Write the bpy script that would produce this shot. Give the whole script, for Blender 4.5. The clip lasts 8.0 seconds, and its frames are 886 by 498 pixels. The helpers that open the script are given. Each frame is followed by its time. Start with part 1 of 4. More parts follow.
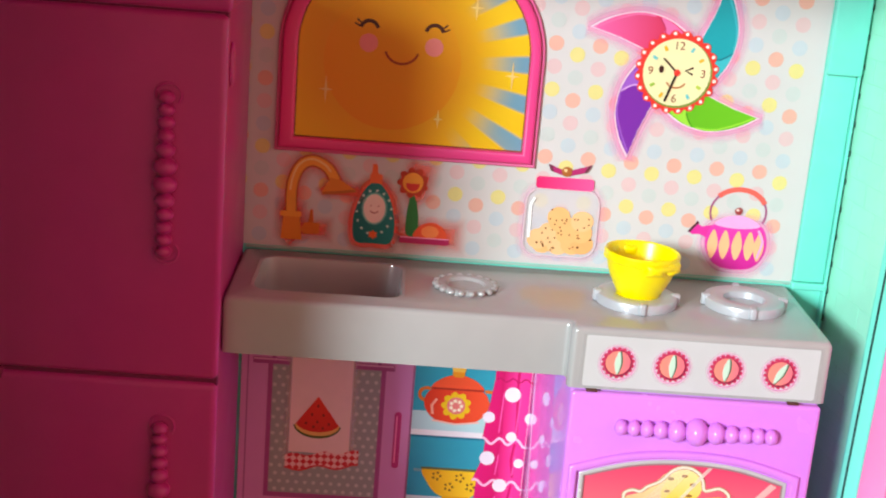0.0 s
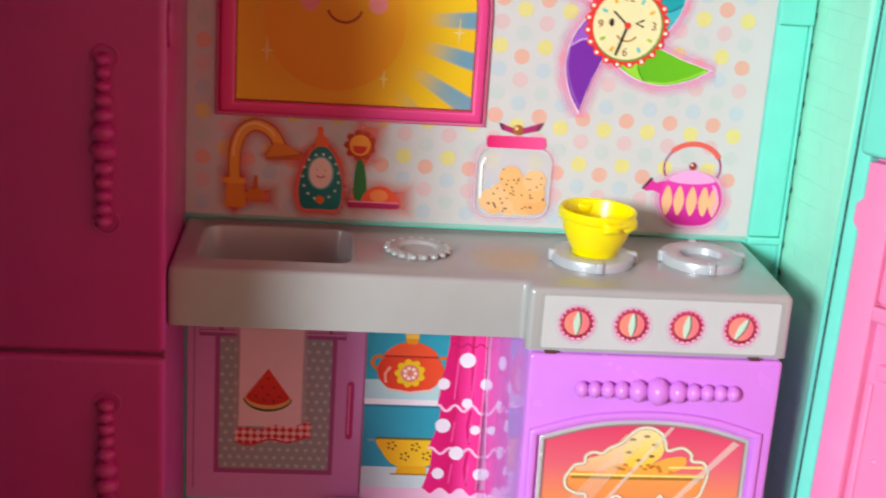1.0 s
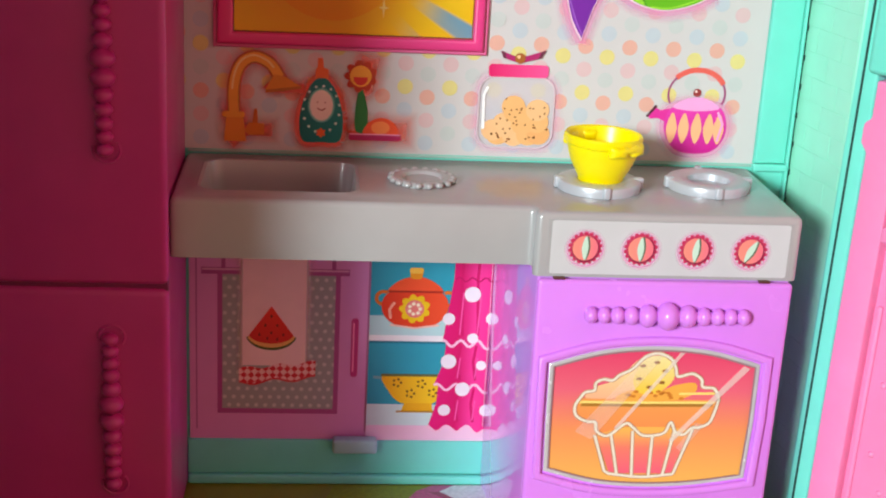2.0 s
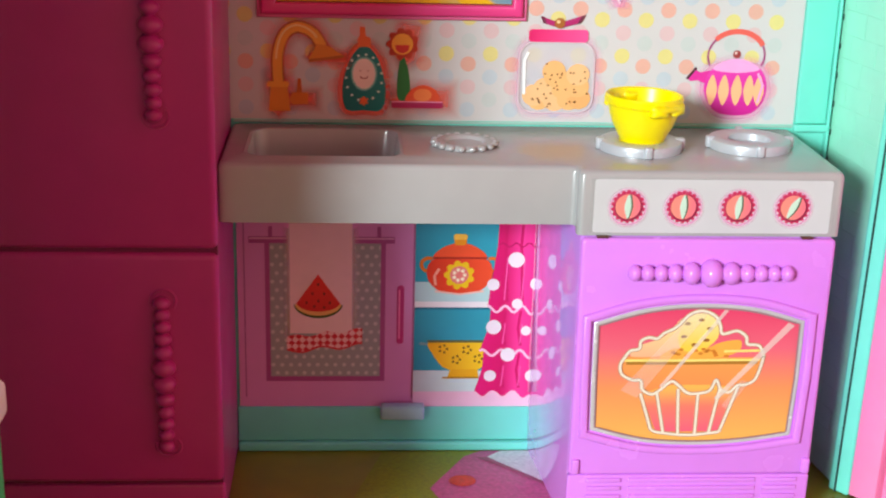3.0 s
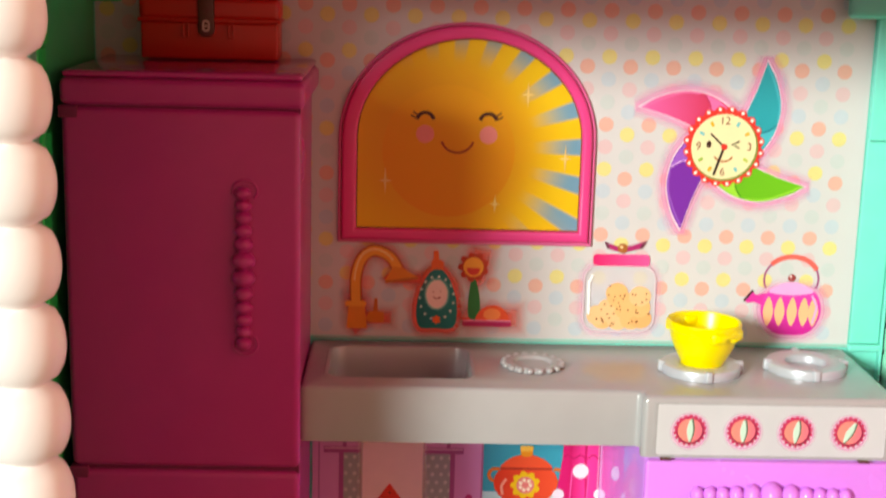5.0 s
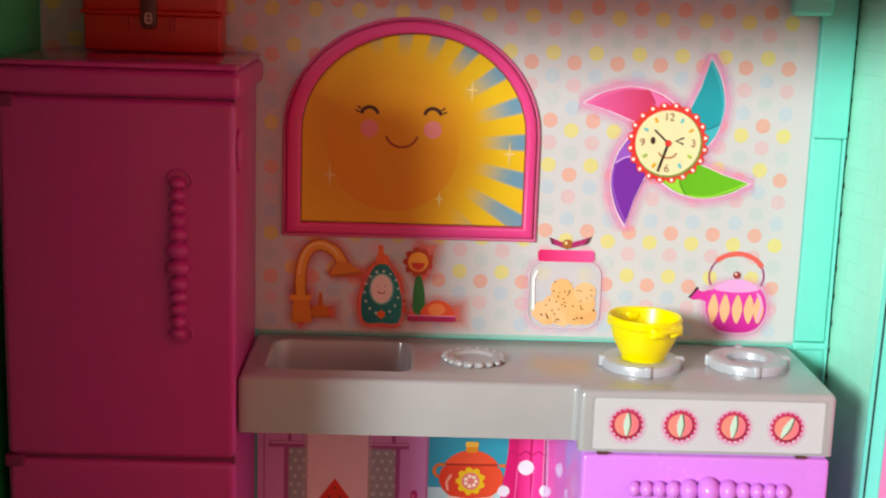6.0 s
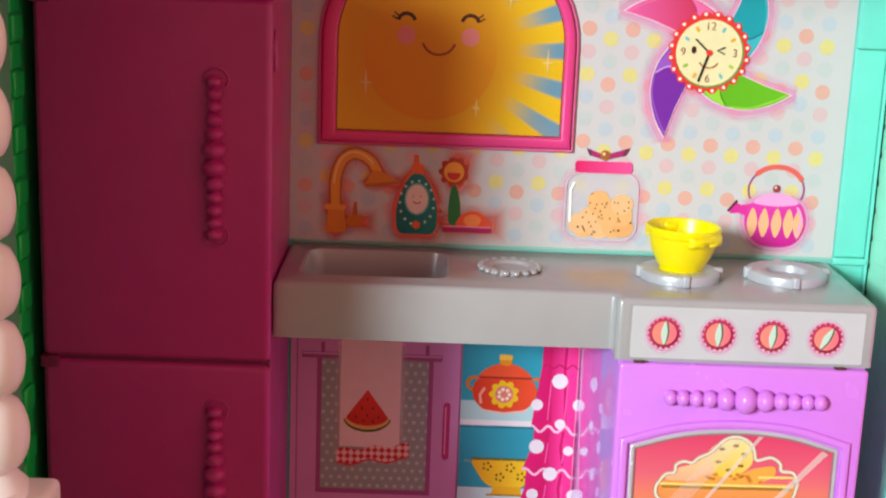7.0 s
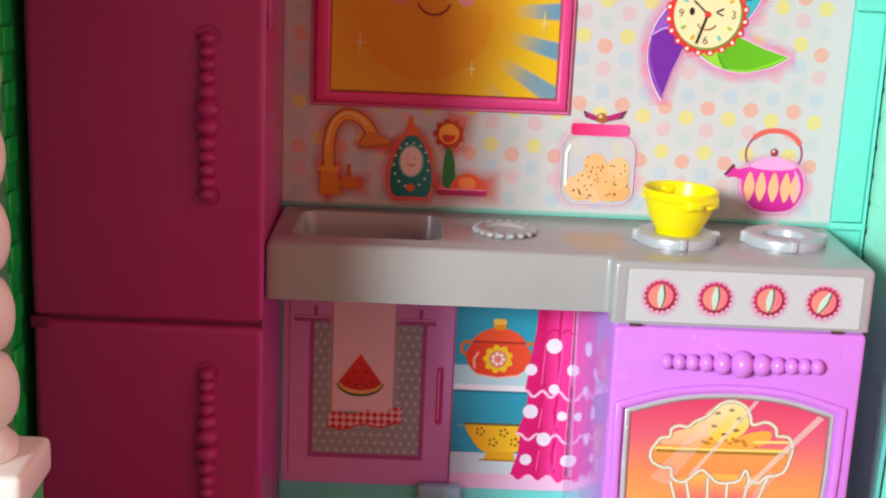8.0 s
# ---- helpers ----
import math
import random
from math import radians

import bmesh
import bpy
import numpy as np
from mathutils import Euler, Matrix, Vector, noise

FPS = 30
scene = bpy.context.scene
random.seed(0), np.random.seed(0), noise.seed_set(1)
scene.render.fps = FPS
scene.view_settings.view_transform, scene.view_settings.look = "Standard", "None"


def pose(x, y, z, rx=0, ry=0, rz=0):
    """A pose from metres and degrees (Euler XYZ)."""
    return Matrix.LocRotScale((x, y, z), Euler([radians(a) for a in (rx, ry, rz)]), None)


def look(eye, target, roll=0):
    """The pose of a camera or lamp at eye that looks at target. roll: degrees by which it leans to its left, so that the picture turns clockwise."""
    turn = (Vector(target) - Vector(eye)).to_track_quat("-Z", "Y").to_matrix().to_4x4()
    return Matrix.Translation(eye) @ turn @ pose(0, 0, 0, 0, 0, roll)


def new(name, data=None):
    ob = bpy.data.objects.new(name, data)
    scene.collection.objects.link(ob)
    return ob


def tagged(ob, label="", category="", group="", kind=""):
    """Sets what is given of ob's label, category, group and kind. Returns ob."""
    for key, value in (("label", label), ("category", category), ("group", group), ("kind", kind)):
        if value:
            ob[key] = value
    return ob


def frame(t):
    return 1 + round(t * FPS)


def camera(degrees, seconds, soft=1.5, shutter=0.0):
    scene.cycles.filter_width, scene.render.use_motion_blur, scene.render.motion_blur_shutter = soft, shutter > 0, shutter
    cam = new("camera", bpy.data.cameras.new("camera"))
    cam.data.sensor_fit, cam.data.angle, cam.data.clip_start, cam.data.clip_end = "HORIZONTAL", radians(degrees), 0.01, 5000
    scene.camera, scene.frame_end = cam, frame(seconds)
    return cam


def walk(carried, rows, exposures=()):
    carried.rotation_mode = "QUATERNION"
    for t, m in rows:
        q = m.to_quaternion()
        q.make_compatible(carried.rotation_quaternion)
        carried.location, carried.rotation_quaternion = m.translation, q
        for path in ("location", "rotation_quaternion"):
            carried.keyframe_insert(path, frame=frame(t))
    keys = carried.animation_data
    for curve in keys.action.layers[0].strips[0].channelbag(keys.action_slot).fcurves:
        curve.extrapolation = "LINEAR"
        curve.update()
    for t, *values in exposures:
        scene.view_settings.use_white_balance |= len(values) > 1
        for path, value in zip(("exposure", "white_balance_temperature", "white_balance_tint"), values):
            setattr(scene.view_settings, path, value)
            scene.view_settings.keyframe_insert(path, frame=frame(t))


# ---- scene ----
cam = camera(35.8, 8.0, soft=2.0, shutter=0.4)
PATH = [
    (0, (0.0561, -0.6699, 0.3810), (0.0782, -0.0469, 0.1970), 4.62),
    (0.25, (0.0532, -0.6621, 0.3810), (0.0870, -0.0408, 0.1933), 4.21),
    (0.5, (0.0503, -0.6543, 0.3810), (0.0928, -0.0357, 0.1860), 3.79),
    (0.75, (0.0498, -0.6540, 0.3757), (0.0879, -0.0353, 0.1798), 3.83),
    (1, (0.0493, -0.6536, 0.3704), (0.1030, -0.0355, 0.1766), 3.87),
    (1.25, (0.0494, -0.6537, 0.3632), (0.1119, -0.0366, 0.1687), 3.63),
    (1.5, (0.0495, -0.6538, 0.3560), (0.1087, -0.0376, 0.1579), 3.39),
    (1.7, (0.0439, -0.6512, 0.3514), (0.1055, -0.0372, 0.1475), 3.23),
    (2.8, (0.0393, -0.6625, 0.3348), (0.0882, -0.0465, 0.1334), 1.80),
    (3, (0.0385, -0.6646, 0.3318), (0.0813, -0.0489, 0.1280), 1.54),
    (3.2, (0.0373, -0.6655, 0.3305), (0.0755, -0.0489, 0.1287), 1.49),
    (3.5, (0.0356, -0.6669, 0.3286), (0.0646, -0.0482, 0.1313), 1.41),
    (3.8, (0.0223, -0.6720, 0.3330), (0.0471, -0.0531, 0.1359), 1.27),
    (4, (0.0135, -0.6754, 0.3360), (0.0350, -0.0553, 0.1422), 1.18),
    (4.25, (0.0153, -0.6797, 0.3488), (0.0355, -0.0543, 0.1734), 1.19),
    (4.5, (0.0171, -0.6840, 0.3617), (0.0387, -0.0556, 0.1972), 1.20),
    (4.75, (0.0210, -0.6862, 0.3682), (0.0420, -0.0539, 0.2197), 1.35),
    (5, (0.0249, -0.6884, 0.3748), (0.0446, -0.0534, 0.2374), 1.50),
    (5.2, (0.0257, -0.6879, 0.3793), (0.0456, -0.0512, 0.2499), 1.77),
    (6.3, (0.0638, -0.6933, 0.3576), (0.0780, -0.0569, 0.2261), 1.88),
    (6.5, (0.0617, -0.6925, 0.3529), (0.0733, -0.0574, 0.2152), 2.02),
    (6.75, (0.0568, -0.6919, 0.3471), (0.0620, -0.0583, 0.2021), 2.10),
    (7, (0.0518, -0.6912, 0.3413), (0.0575, -0.0590, 0.1901), 2.19),
    (7.25, (0.0529, -0.6894, 0.3380), (0.0572, -0.0593, 0.1786), 2.16),
    (7.5, (0.0540, -0.6877, 0.3348), (0.0567, -0.0588, 0.1707), 2.12),
    (7.8, (0.0515, -0.6869, 0.3341), (0.0573, -0.0586, 0.1676), 2.39),
    (8, (0.0499, -0.6863, 0.3336), (0.0608, -0.0570, 0.1712), 2.57),
]
walk(cam, [(t, look(eye, target, roll)) for t, eye, target, roll in PATH],
     exposures=[(0, 0.22, 6600, 6), (0.6, 0.04, 6600, 6), (1.6, 0.0, 6600, 6), (3.0, 0.08, 6600, 6), (3.5, 0.16, 6650, 6), (4.4, 0.2, 7300, 6), (5.2, 0.20, 7350, 6), (6.4, 0.0, 6600, 6), (8, 0.05, 6500, 6)])

# ---- light: low window light from the front left, and an added warm fill round the toy house ----
world = bpy.data.worlds.new("graded_room_fill")
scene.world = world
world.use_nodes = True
# added fill from an unseen room, graded from dark at left to bright at right
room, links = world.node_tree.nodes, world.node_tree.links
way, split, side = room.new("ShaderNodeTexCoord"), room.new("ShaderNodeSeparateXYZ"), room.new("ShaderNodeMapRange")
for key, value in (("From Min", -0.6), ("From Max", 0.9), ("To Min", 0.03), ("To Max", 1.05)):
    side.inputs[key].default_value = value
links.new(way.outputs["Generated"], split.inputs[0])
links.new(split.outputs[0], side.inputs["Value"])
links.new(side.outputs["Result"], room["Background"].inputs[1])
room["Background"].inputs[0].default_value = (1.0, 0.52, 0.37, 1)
sun = new("sun", bpy.data.lights.new("sun", "SUN"))
sun.data.energy, sun.data.angle, sun.data.color = 3.75, radians(11), (0.88, 1.0, 1.03)
sun.matrix_world = look((0, 0, 0), (0.69, 1.0, -0.32))

# ---- materials ----
S = 0.1  # all lengths below are in decimetres


def lin(c):
    return tuple(v / 12.92 if v <= 0.04045 else ((v + 0.055) / 1.055) ** 2.4 for v in c)


def hexc(h):
    return lin(tuple(int(h[i:i + 2], 16) / 255 for i in (0, 2, 4)))


def surface(name, color, rough=0.35, vary=0.12, bump=0.05, grain=900, metal=0.0, coat=0.0, patch=60, weight=0.0):
    m = bpy.data.materials.new(name)
    m.use_nodes = True
    n, l = m.node_tree.nodes, m.node_tree.links
    b = n["Principled BSDF"]
    co = n.new("ShaderNodeTexCoord")
    big = n.new("ShaderNodeTexNoise")
    big.inputs["Scale"].default_value, big.inputs["Detail"].default_value = patch, 3
    fine = n.new("ShaderNodeTexNoise")
    fine.inputs["Scale"].default_value, fine.inputs["Detail"].default_value = grain, 4
    l.new(co.outputs["Object"], big.inputs["Vector"]), l.new(co.outputs["Object"], fine.inputs["Vector"])
    mix = n.new("ShaderNodeMix")
    mix.data_type = "RGBA"
    mix.inputs[6].default_value = (*[v * (1 - vary) for v in color], 1)
    mix.inputs[7].default_value = (*[min(1, v * (1 + vary)) for v in color], 1)
    l.new(big.outputs["Fac"], mix.inputs[0])
    l.new(mix.outputs[2], b.inputs["Base Color"])
    mr = n.new("ShaderNodeMapRange")
    mr.inputs["To Min"].default_value, mr.inputs["To Max"].default_value = rough * 0.8, min(1, rough * 1.25)
    l.new(big.outputs["Fac"], mr.inputs["Value"]), l.new(mr.outputs["Result"], b.inputs["Roughness"])
    if bump:
        bp = n.new("ShaderNodeBump")
        bp.inputs["Strength"].default_value, bp.inputs["Distance"].default_value = bump, 0.0006
        l.new(fine.outputs["Fac"], bp.inputs["Height"]), l.new(bp.outputs["Normal"], b.inputs["Normal"])
    b.inputs["Metallic"].default_value = metal
    b.inputs["Coat Weight"].default_value = coat
    if weight:
        b.inputs["Subsurface Weight"].default_value, b.inputs["Subsurface Scale"].default_value = weight, 0.004
        b.inputs["Subsurface Radius"].default_value = (1, 0.6, 0.6)
    return m


def ink(name, h, rough=0.38):
    return surface(name, hexc(h), rough, 0.05, 0.02, 1500, patch=140)


def blend_ink(name, stops, axis, lo, hi, rough=0.35):
    """Printed colour that runs from one tint to the next along an axis, between lo and hi in decimetres."""
    m = ink(name, "ffffff", rough)
    n, l = m.node_tree.nodes, m.node_tree.links
    co, sep = n.new("ShaderNodeTexCoord"), n.new("ShaderNodeSeparateXYZ")
    mr, ramp = n.new("ShaderNodeMapRange"), n.new("ShaderNodeValToRGB")
    mr.inputs["From Min"].default_value, mr.inputs["From Max"].default_value = lo * S, hi * S
    for i, (p, h) in enumerate(stops):
        e = ramp.color_ramp.elements[i] if i < 2 else ramp.color_ramp.elements.new(p)
        e.position, e.color = p, (*hexc(h), 1)
    l.new(co.outputs["Object"], sep.inputs[0]), l.new(sep.outputs[axis], mr.inputs["Value"])
    l.new(mr.outputs["Result"], ramp.inputs[0]), l.new(ramp.outputs[0], n["Principled BSDF"].inputs["Base Color"])
    return m


def dotted_ink(name, base, dot, step, radius):
    """Small printed dots in staggered rows."""
    m = ink(name, base)
    n, l = m.node_tree.nodes, m.node_tree.links

    def op(kind, a, b=None, c=None):
        q = n.new("ShaderNodeMath")
        q.operation = kind
        for k, v in enumerate((a, b, c)):
            if v is None:
                continue
            if isinstance(v, (int, float)):
                q.inputs[k].default_value = v
            else:
                l.new(v, q.inputs[k])
        return q.outputs[0]
    co, sep = n.new("ShaderNodeTexCoord"), n.new("ShaderNodeSeparateXYZ")
    l.new(co.outputs["Object"], sep.inputs[0])
    u, v = op("DIVIDE", sep.outputs[0], step * S), op("DIVIDE", sep.outputs[2], step * S)
    row = op("FLOOR", v)
    u2 = op("ADD", u, op("MULTIPLY", row, 0.5))
    du, dv = op("SUBTRACT", op("FRACT", u2), 0.5), op("SUBTRACT", op("FRACT", v), 0.5)
    d = op("SQRT", op("ADD", op("MULTIPLY", du, du), op("MULTIPLY", dv, dv)))
    mix = n.new("ShaderNodeMix")
    mix.data_type = "RGBA"
    mix.inputs[6].default_value, mix.inputs[7].default_value = (*hexc(base), 1), (*hexc(dot), 1)
    l.new(op("LESS_THAN", d, radius / step), mix.inputs[0])
    l.new(mix.outputs[2], n["Principled BSDF"].inputs["Base Color"])
    return m


def check_ink(name, a, b, step):
    m = ink(name, a)
    n, l = m.node_tree.nodes, m.node_tree.links
    co, ch, mp = n.new("ShaderNodeTexCoord"), n.new("ShaderNodeTexChecker"), n.new("ShaderNodeMapping")
    mp.inputs["Rotation"].default_value = (0, radians(45), 0)
    ch.inputs["Scale"].default_value = 1 / (step * S)
    ch.inputs[1].default_value, ch.inputs[2].default_value = (*hexc(a), 1), (*hexc(b), 1)
    l.new(co.outputs["Object"], mp.inputs[0]), l.new(mp.outputs[0], ch.inputs[0])
    l.new(ch.outputs[0], n["Principled BSDF"].inputs["Base Color"])
    return m


def halo_ink(name, h, strength=0.75):
    """Airbrushed printed edge that fades out along the strip's own coordinate."""
    m = ink(name, h)
    n, l = m.node_tree.nodes, m.node_tree.links
    uv, sep = n.new("ShaderNodeUVMap"), n.new("ShaderNodeSeparateXYZ")
    uv.uv_map = "fade"
    pw, mu = n.new("ShaderNodeMath"), n.new("ShaderNodeMath")
    pw.operation, mu.operation = "POWER", "MULTIPLY"
    pw.inputs[1].default_value, mu.inputs[1].default_value = 1.4, strength
    l.new(uv.outputs[0], sep.inputs[0]), l.new(sep.outputs[1], pw.inputs[0]), l.new(pw.outputs[0], mu.inputs[0])
    l.new(mu.outputs[0], n["Principled BSDF"].inputs["Alpha"])
    return m


def sunray_ink(name, cx, cz):
    """Printed sky with broad yellow rays, which pale into orange round the sun."""
    m = ink(name, "ffd21e", 0.3)
    n, l = m.node_tree.nodes, m.node_tree.links

    def op(kind, a, b=None, c=None):
        q = n.new("ShaderNodeMath")
        q.operation = kind
        for k, v in enumerate((a, b, c)):
            if v is None:
                continue
            if isinstance(v, (int, float)):
                q.inputs[k].default_value = v
            else:
                l.new(v, q.inputs[k])
        return q.outputs[0]
    co, sep = n.new("ShaderNodeTexCoord"), n.new("ShaderNodeSeparateXYZ")
    l.new(co.outputs["Object"], sep.inputs[0])
    dx, dz = op("SUBTRACT", sep.outputs[0], cx * S), op("SUBTRACT", sep.outputs[2], cz * S)
    r = op("DIVIDE", op("SQRT", op("ADD", op("MULTIPLY", dx, dx), op("MULTIPLY", dz, dz))), S)
    ang = op("ARCTAN2", dz, dx)
    ray = op("SINE", op("ADD", op("MULTIPLY", ang, 22), 0.9))

    def step(v, lo, hi):
        mr = n.new("ShaderNodeMapRange")
        mr.interpolation_type = "SMOOTHSTEP"
        mr.inputs["From Min"].default_value, mr.inputs["From Max"].default_value = lo, hi
        l.new(v, mr.inputs["Value"])
        return mr.outputs["Result"]

    def tint(f, a, b):
        mx = n.new("ShaderNodeMix")
        mx.data_type = "RGBA"
        l.new(f, mx.inputs[0])
        for k, v in ((6, a), (7, b)):
            if isinstance(v, str):
                mx.inputs[k].default_value = (*hexc(v), 1)
            else:
                l.new(v, mx.inputs[k])
        return mx.outputs[2]
    side = step(op("ADD", op("MULTIPLY", dx, 0.8 / S), op("MULTIPLY", dz, 0.55 / S)), -0.1, 0.35)
    blue = op("MULTIPLY", op("MULTIPLY", step(ray, -0.1, 0.5), step(r, 0.42, 0.66)), side)
    warm = tint(step(r, 0.3, 0.62), "e8a41a", "eec41e")
    l.new(tint(blue, warm, "6f9fb6"), n["Principled BSDF"].inputs["Base Color"])
    return m


M_FRIDGE = surface("fridge_plastic", hexc("bc2c84"), 0.30, 0.08, 0.06, 1800, weight=0.15)
# darker fridge colour: shade painted into the door gap, and the hinge blocks
M_FRIDGE_DARK = surface("fridge_gap_shade_hinge", hexc("7c1250"), 0.6, 0.1, 0)
M_SILVER = surface("silver_plastic", hexc("b2b0b2"), 0.21, 0.05, 0.0, 500, metal=0.15)
M_SILVER_LIGHT = surface("bright_silver_plastic", hexc("bcbec6"), 0.34, 0.05, 0.0, 500, metal=0.2)
M_PURPLE = surface("orchid_plastic", hexc("da84ee"), 0.25, 0.05, 0.03, 1600, coat=0.15, weight=0.1)
M_TEAL = surface("mint_plastic", hexc("76e0ce"), 0.33, 0.07, 0.08, 1500, weight=0.1)
M_GREEN = surface("green_plastic", hexc("3ccc7c"), 0.38, 0.1, 0.08, 1500)
M_PURPLE_SHEET = surface("orchid_sheet", hexc("d48aee"), 0.07, 0.04, 0.0, 1600, coat=0.6, weight=0.1)
M_PINK = surface("pink_plastic", hexc("f58abc"), 0.35, 0.07, 0.08, 1500, weight=0.1)
M_WHITE = surface("white_plastic", hexc("f6f4f2"), 0.35, 0.04, 0.06, 1200)
M_YELLOW = surface("yellow_plastic", hexc("ffe600"), 0.3, 0.05, 0.05, 1500, weight=0.2)
M_RED = surface("red_plastic", hexc("c41a10"), 0.35, 0.08, 0.06, 1500)
M_BROWN = surface("brown_plastic", hexc("5a2418"), 0.4, 0.1, 0.05)
M_GROUND = surface("room_floor", hexc("6e4c3a"), 0.6, 0.15, 0.2, 200, patch=8)
# near-black green for strips that stand in for shade in narrow openings
M_DARK = surface("opening_shade", hexc("123c34"), 0.7, 0.1, 0)
P = {}


def pr(h, rough=0.38):
    if h not in P:
        P[h] = ink("print_" + h, h, rough)
    return P[h]


# ---- mesh helpers ----
def thing(name, label="", category="", group="", kind=""):
    return tagged(new(name), label, category, group, kind)


def part(name, bm, material, parent=None, label="", smooth=True):
    bmesh.ops.scale(bm, vec=(S, S, S), verts=bm.verts)
    me = bpy.data.meshes.new(name)
    bm.to_mesh(me)
    bm.free()
    if smooth:
        me.polygons.foreach_set("use_smooth", [True] * len(me.polygons))
        me.set_sharp_from_angle(angle=radians(38))
    me.materials.append(material)
    ob = new(name, me)
    ob.parent = parent
    if label:
        ob["label"] = label
    return ob


def box(x0, x1, y0, y1, z0, z1, bev=0.0, seg=3, bm=None):
    own = bmesh.new()
    bmesh.ops.create_cube(own, size=1)
    bmesh.ops.scale(own, vec=(x1 - x0, y1 - y0, z1 - z0), verts=own.verts)
    bmesh.ops.translate(own, vec=((x0 + x1) / 2, (y0 + y1) / 2, (z0 + z1) / 2), verts=own.verts)
    if bev:
        bmesh.ops.bevel(own, geom=own.edges[:], offset=bev, segments=seg, profile=0.5, affect="EDGES", clamp_overlap=True)
    return join(bm, own)


def join(bm, own):
    if bm is None:
        return own
    me = bpy.data.meshes.new("joined")
    own.to_mesh(me)
    own.free()
    bm.from_mesh(me)
    bpy.data.meshes.remove(me)
    return bm


def lathe(profile, cx, cy, cz=0.0, n=40, bm=None, wave=None):
    """Profile of (radius, height) turned round an upright axis."""
    own = bmesh.new()
    rings = []
    for r, z in profile:
        ring = []
        for i in range(n):
            a = 2 * math.pi * i / n
            k = r * (1 + (wave(a) if wave else 0))
            ring.append(own.verts.new((cx + k * math.cos(a), cy + k * math.sin(a), cz + z)))
        rings.append(ring)
    for a, b in zip(rings, rings[1:]):
        for i in range(n):
            own.faces.new((a[i], a[(i + 1) % n], b[(i + 1) % n], b[i]))
    own.faces.new(rings[0][::-1]), own.faces.new(rings[-1])
    bmesh.ops.recalc_face_normals(own, faces=own.faces[:])
    return join(bm, own)


def ball(x, y, z, rx, ry, rz, bm=None, n=20):
    own = bmesh.new()
    bmesh.ops.create_uvsphere(own, u_segments=n, v_segments=n // 2 + 2, radius=1)
    bmesh.ops.scale(own, vec=(rx, ry, rz), verts=own.verts)
    bmesh.ops.translate(own, vec=(x, y, z), verts=own.verts)
    return join(bm, own)


def slab(pts, y0, y1, bev=0.0, seg=2):
    """An upright outline of (x, z), from y0 (front) back to y1."""
    bm = bmesh.new()
    f = bm.faces.new([bm.verts.new((x, y0, z)) for x, z in pts])
    ext = bmesh.ops.extrude_face_region(bm, geom=[f])
    bmesh.ops.translate(bm, vec=(0, y1 - y0, 0), verts=[v for v in ext["geom"] if isinstance(v, bmesh.types.BMVert)])
    bmesh.ops.recalc_face_normals(bm, faces=bm.faces[:])
    if bev:
        front = [e for e in bm.edges if all(abs(v.co.y - y0) < 1e-6 for v in e.verts)]
        bmesh.ops.bevel(bm, geom=front, offset=bev, segments=seg, profile=0.5, affect="EDGES", clamp_overlap=True)
    bmesh.ops.triangulate(bm, faces=[f for f in bm.faces if len(f.verts) > 4])
    return bm


def hoop(outer, inner, y0, y1, bev=0.0):
    """A flat frame between two outlines with as many points."""
    bm = bmesh.new()
    k = len(outer)
    vs = [[bm.verts.new((x, y, z)) for x, z in pts] for pts, y in ((outer, y0), (inner, y0), (outer, y1), (inner, y1))]
    for i in range(k):
        j = (i + 1) % k
        bm.faces.new((vs[0][i], vs[0][j], vs[1][j], vs[1][i]))
        bm.faces.new((vs[2][i], vs[3][i], vs[3][j], vs[2][j]))
        bm.faces.new((vs[0][i], vs[2][i], vs[2][j], vs[0][j]))
        bm.faces.new((vs[1][i], vs[1][j], vs[3][j], vs[3][i]))
    bmesh.ops.recalc_face_normals(bm, faces=bm.faces[:])
    if bev:
        front = [e for e in bm.edges if all(abs(v.co.y - y0) < 1e-6 for v in e.verts) and len({v in vs[0] for v in e.verts}) == 1]
        bmesh.ops.bevel(bm, geom=front, offset=bev, segments=3, profile=0.5, affect="EDGES", clamp_overlap=True)
    return bm


# flat outlines, (x, z)
def oval(cx, cz, rx, rz=None, n=36, a0=0, a1=360):
    rz = rx if rz is None else rz
    full = abs(a1 - a0) >= 360
    return [(cx + rx * math.cos(radians(a0 + (a1 - a0) * i / (n if full else n - 1))), cz + rz * math.sin(radians(a0 + (a1 - a0) * i / (n if full else n - 1)))) for i in range(n)]


def rect(x0, x1, z0, z1):
    return [(x0, z0), (x1, z0), (x1, z1), (x0, z1)]


def rrect(x0, x1, z0, z1, r, n=7):
    out = []
    for cx, cz, a in ((x1 - r, z0 + r, -90), (x1 - r, z1 - r, 0), (x0 + r, z1 - r, 90), (x0 + r, z0 + r, 180)):
        out += oval(cx, cz, r, r, n, a, a + 90)
    return out


def curve(pts, closed=True, n=8):
    """A smooth line through the points."""
    out, k = [], len(pts)
    for i in range(k if closed else k - 1):
        a, b, c, d = (pts[(i + j) % k] if closed else pts[min(max(i + j, 0), k - 1)] for j in (-1, 0, 1, 2))
        for s in range(n):
            t = s / n
            out.append(tuple(0.5 * (2 * b[q] + (c[q] - a[q]) * t + (2 * a[q] - 5 * b[q] + 4 * c[q] - d[q]) * t * t + (3 * b[q] - a[q] - 3 * c[q] + d[q]) * t ** 3) for q in (0, 1)))
    return out if closed else out + [pts[-1]]


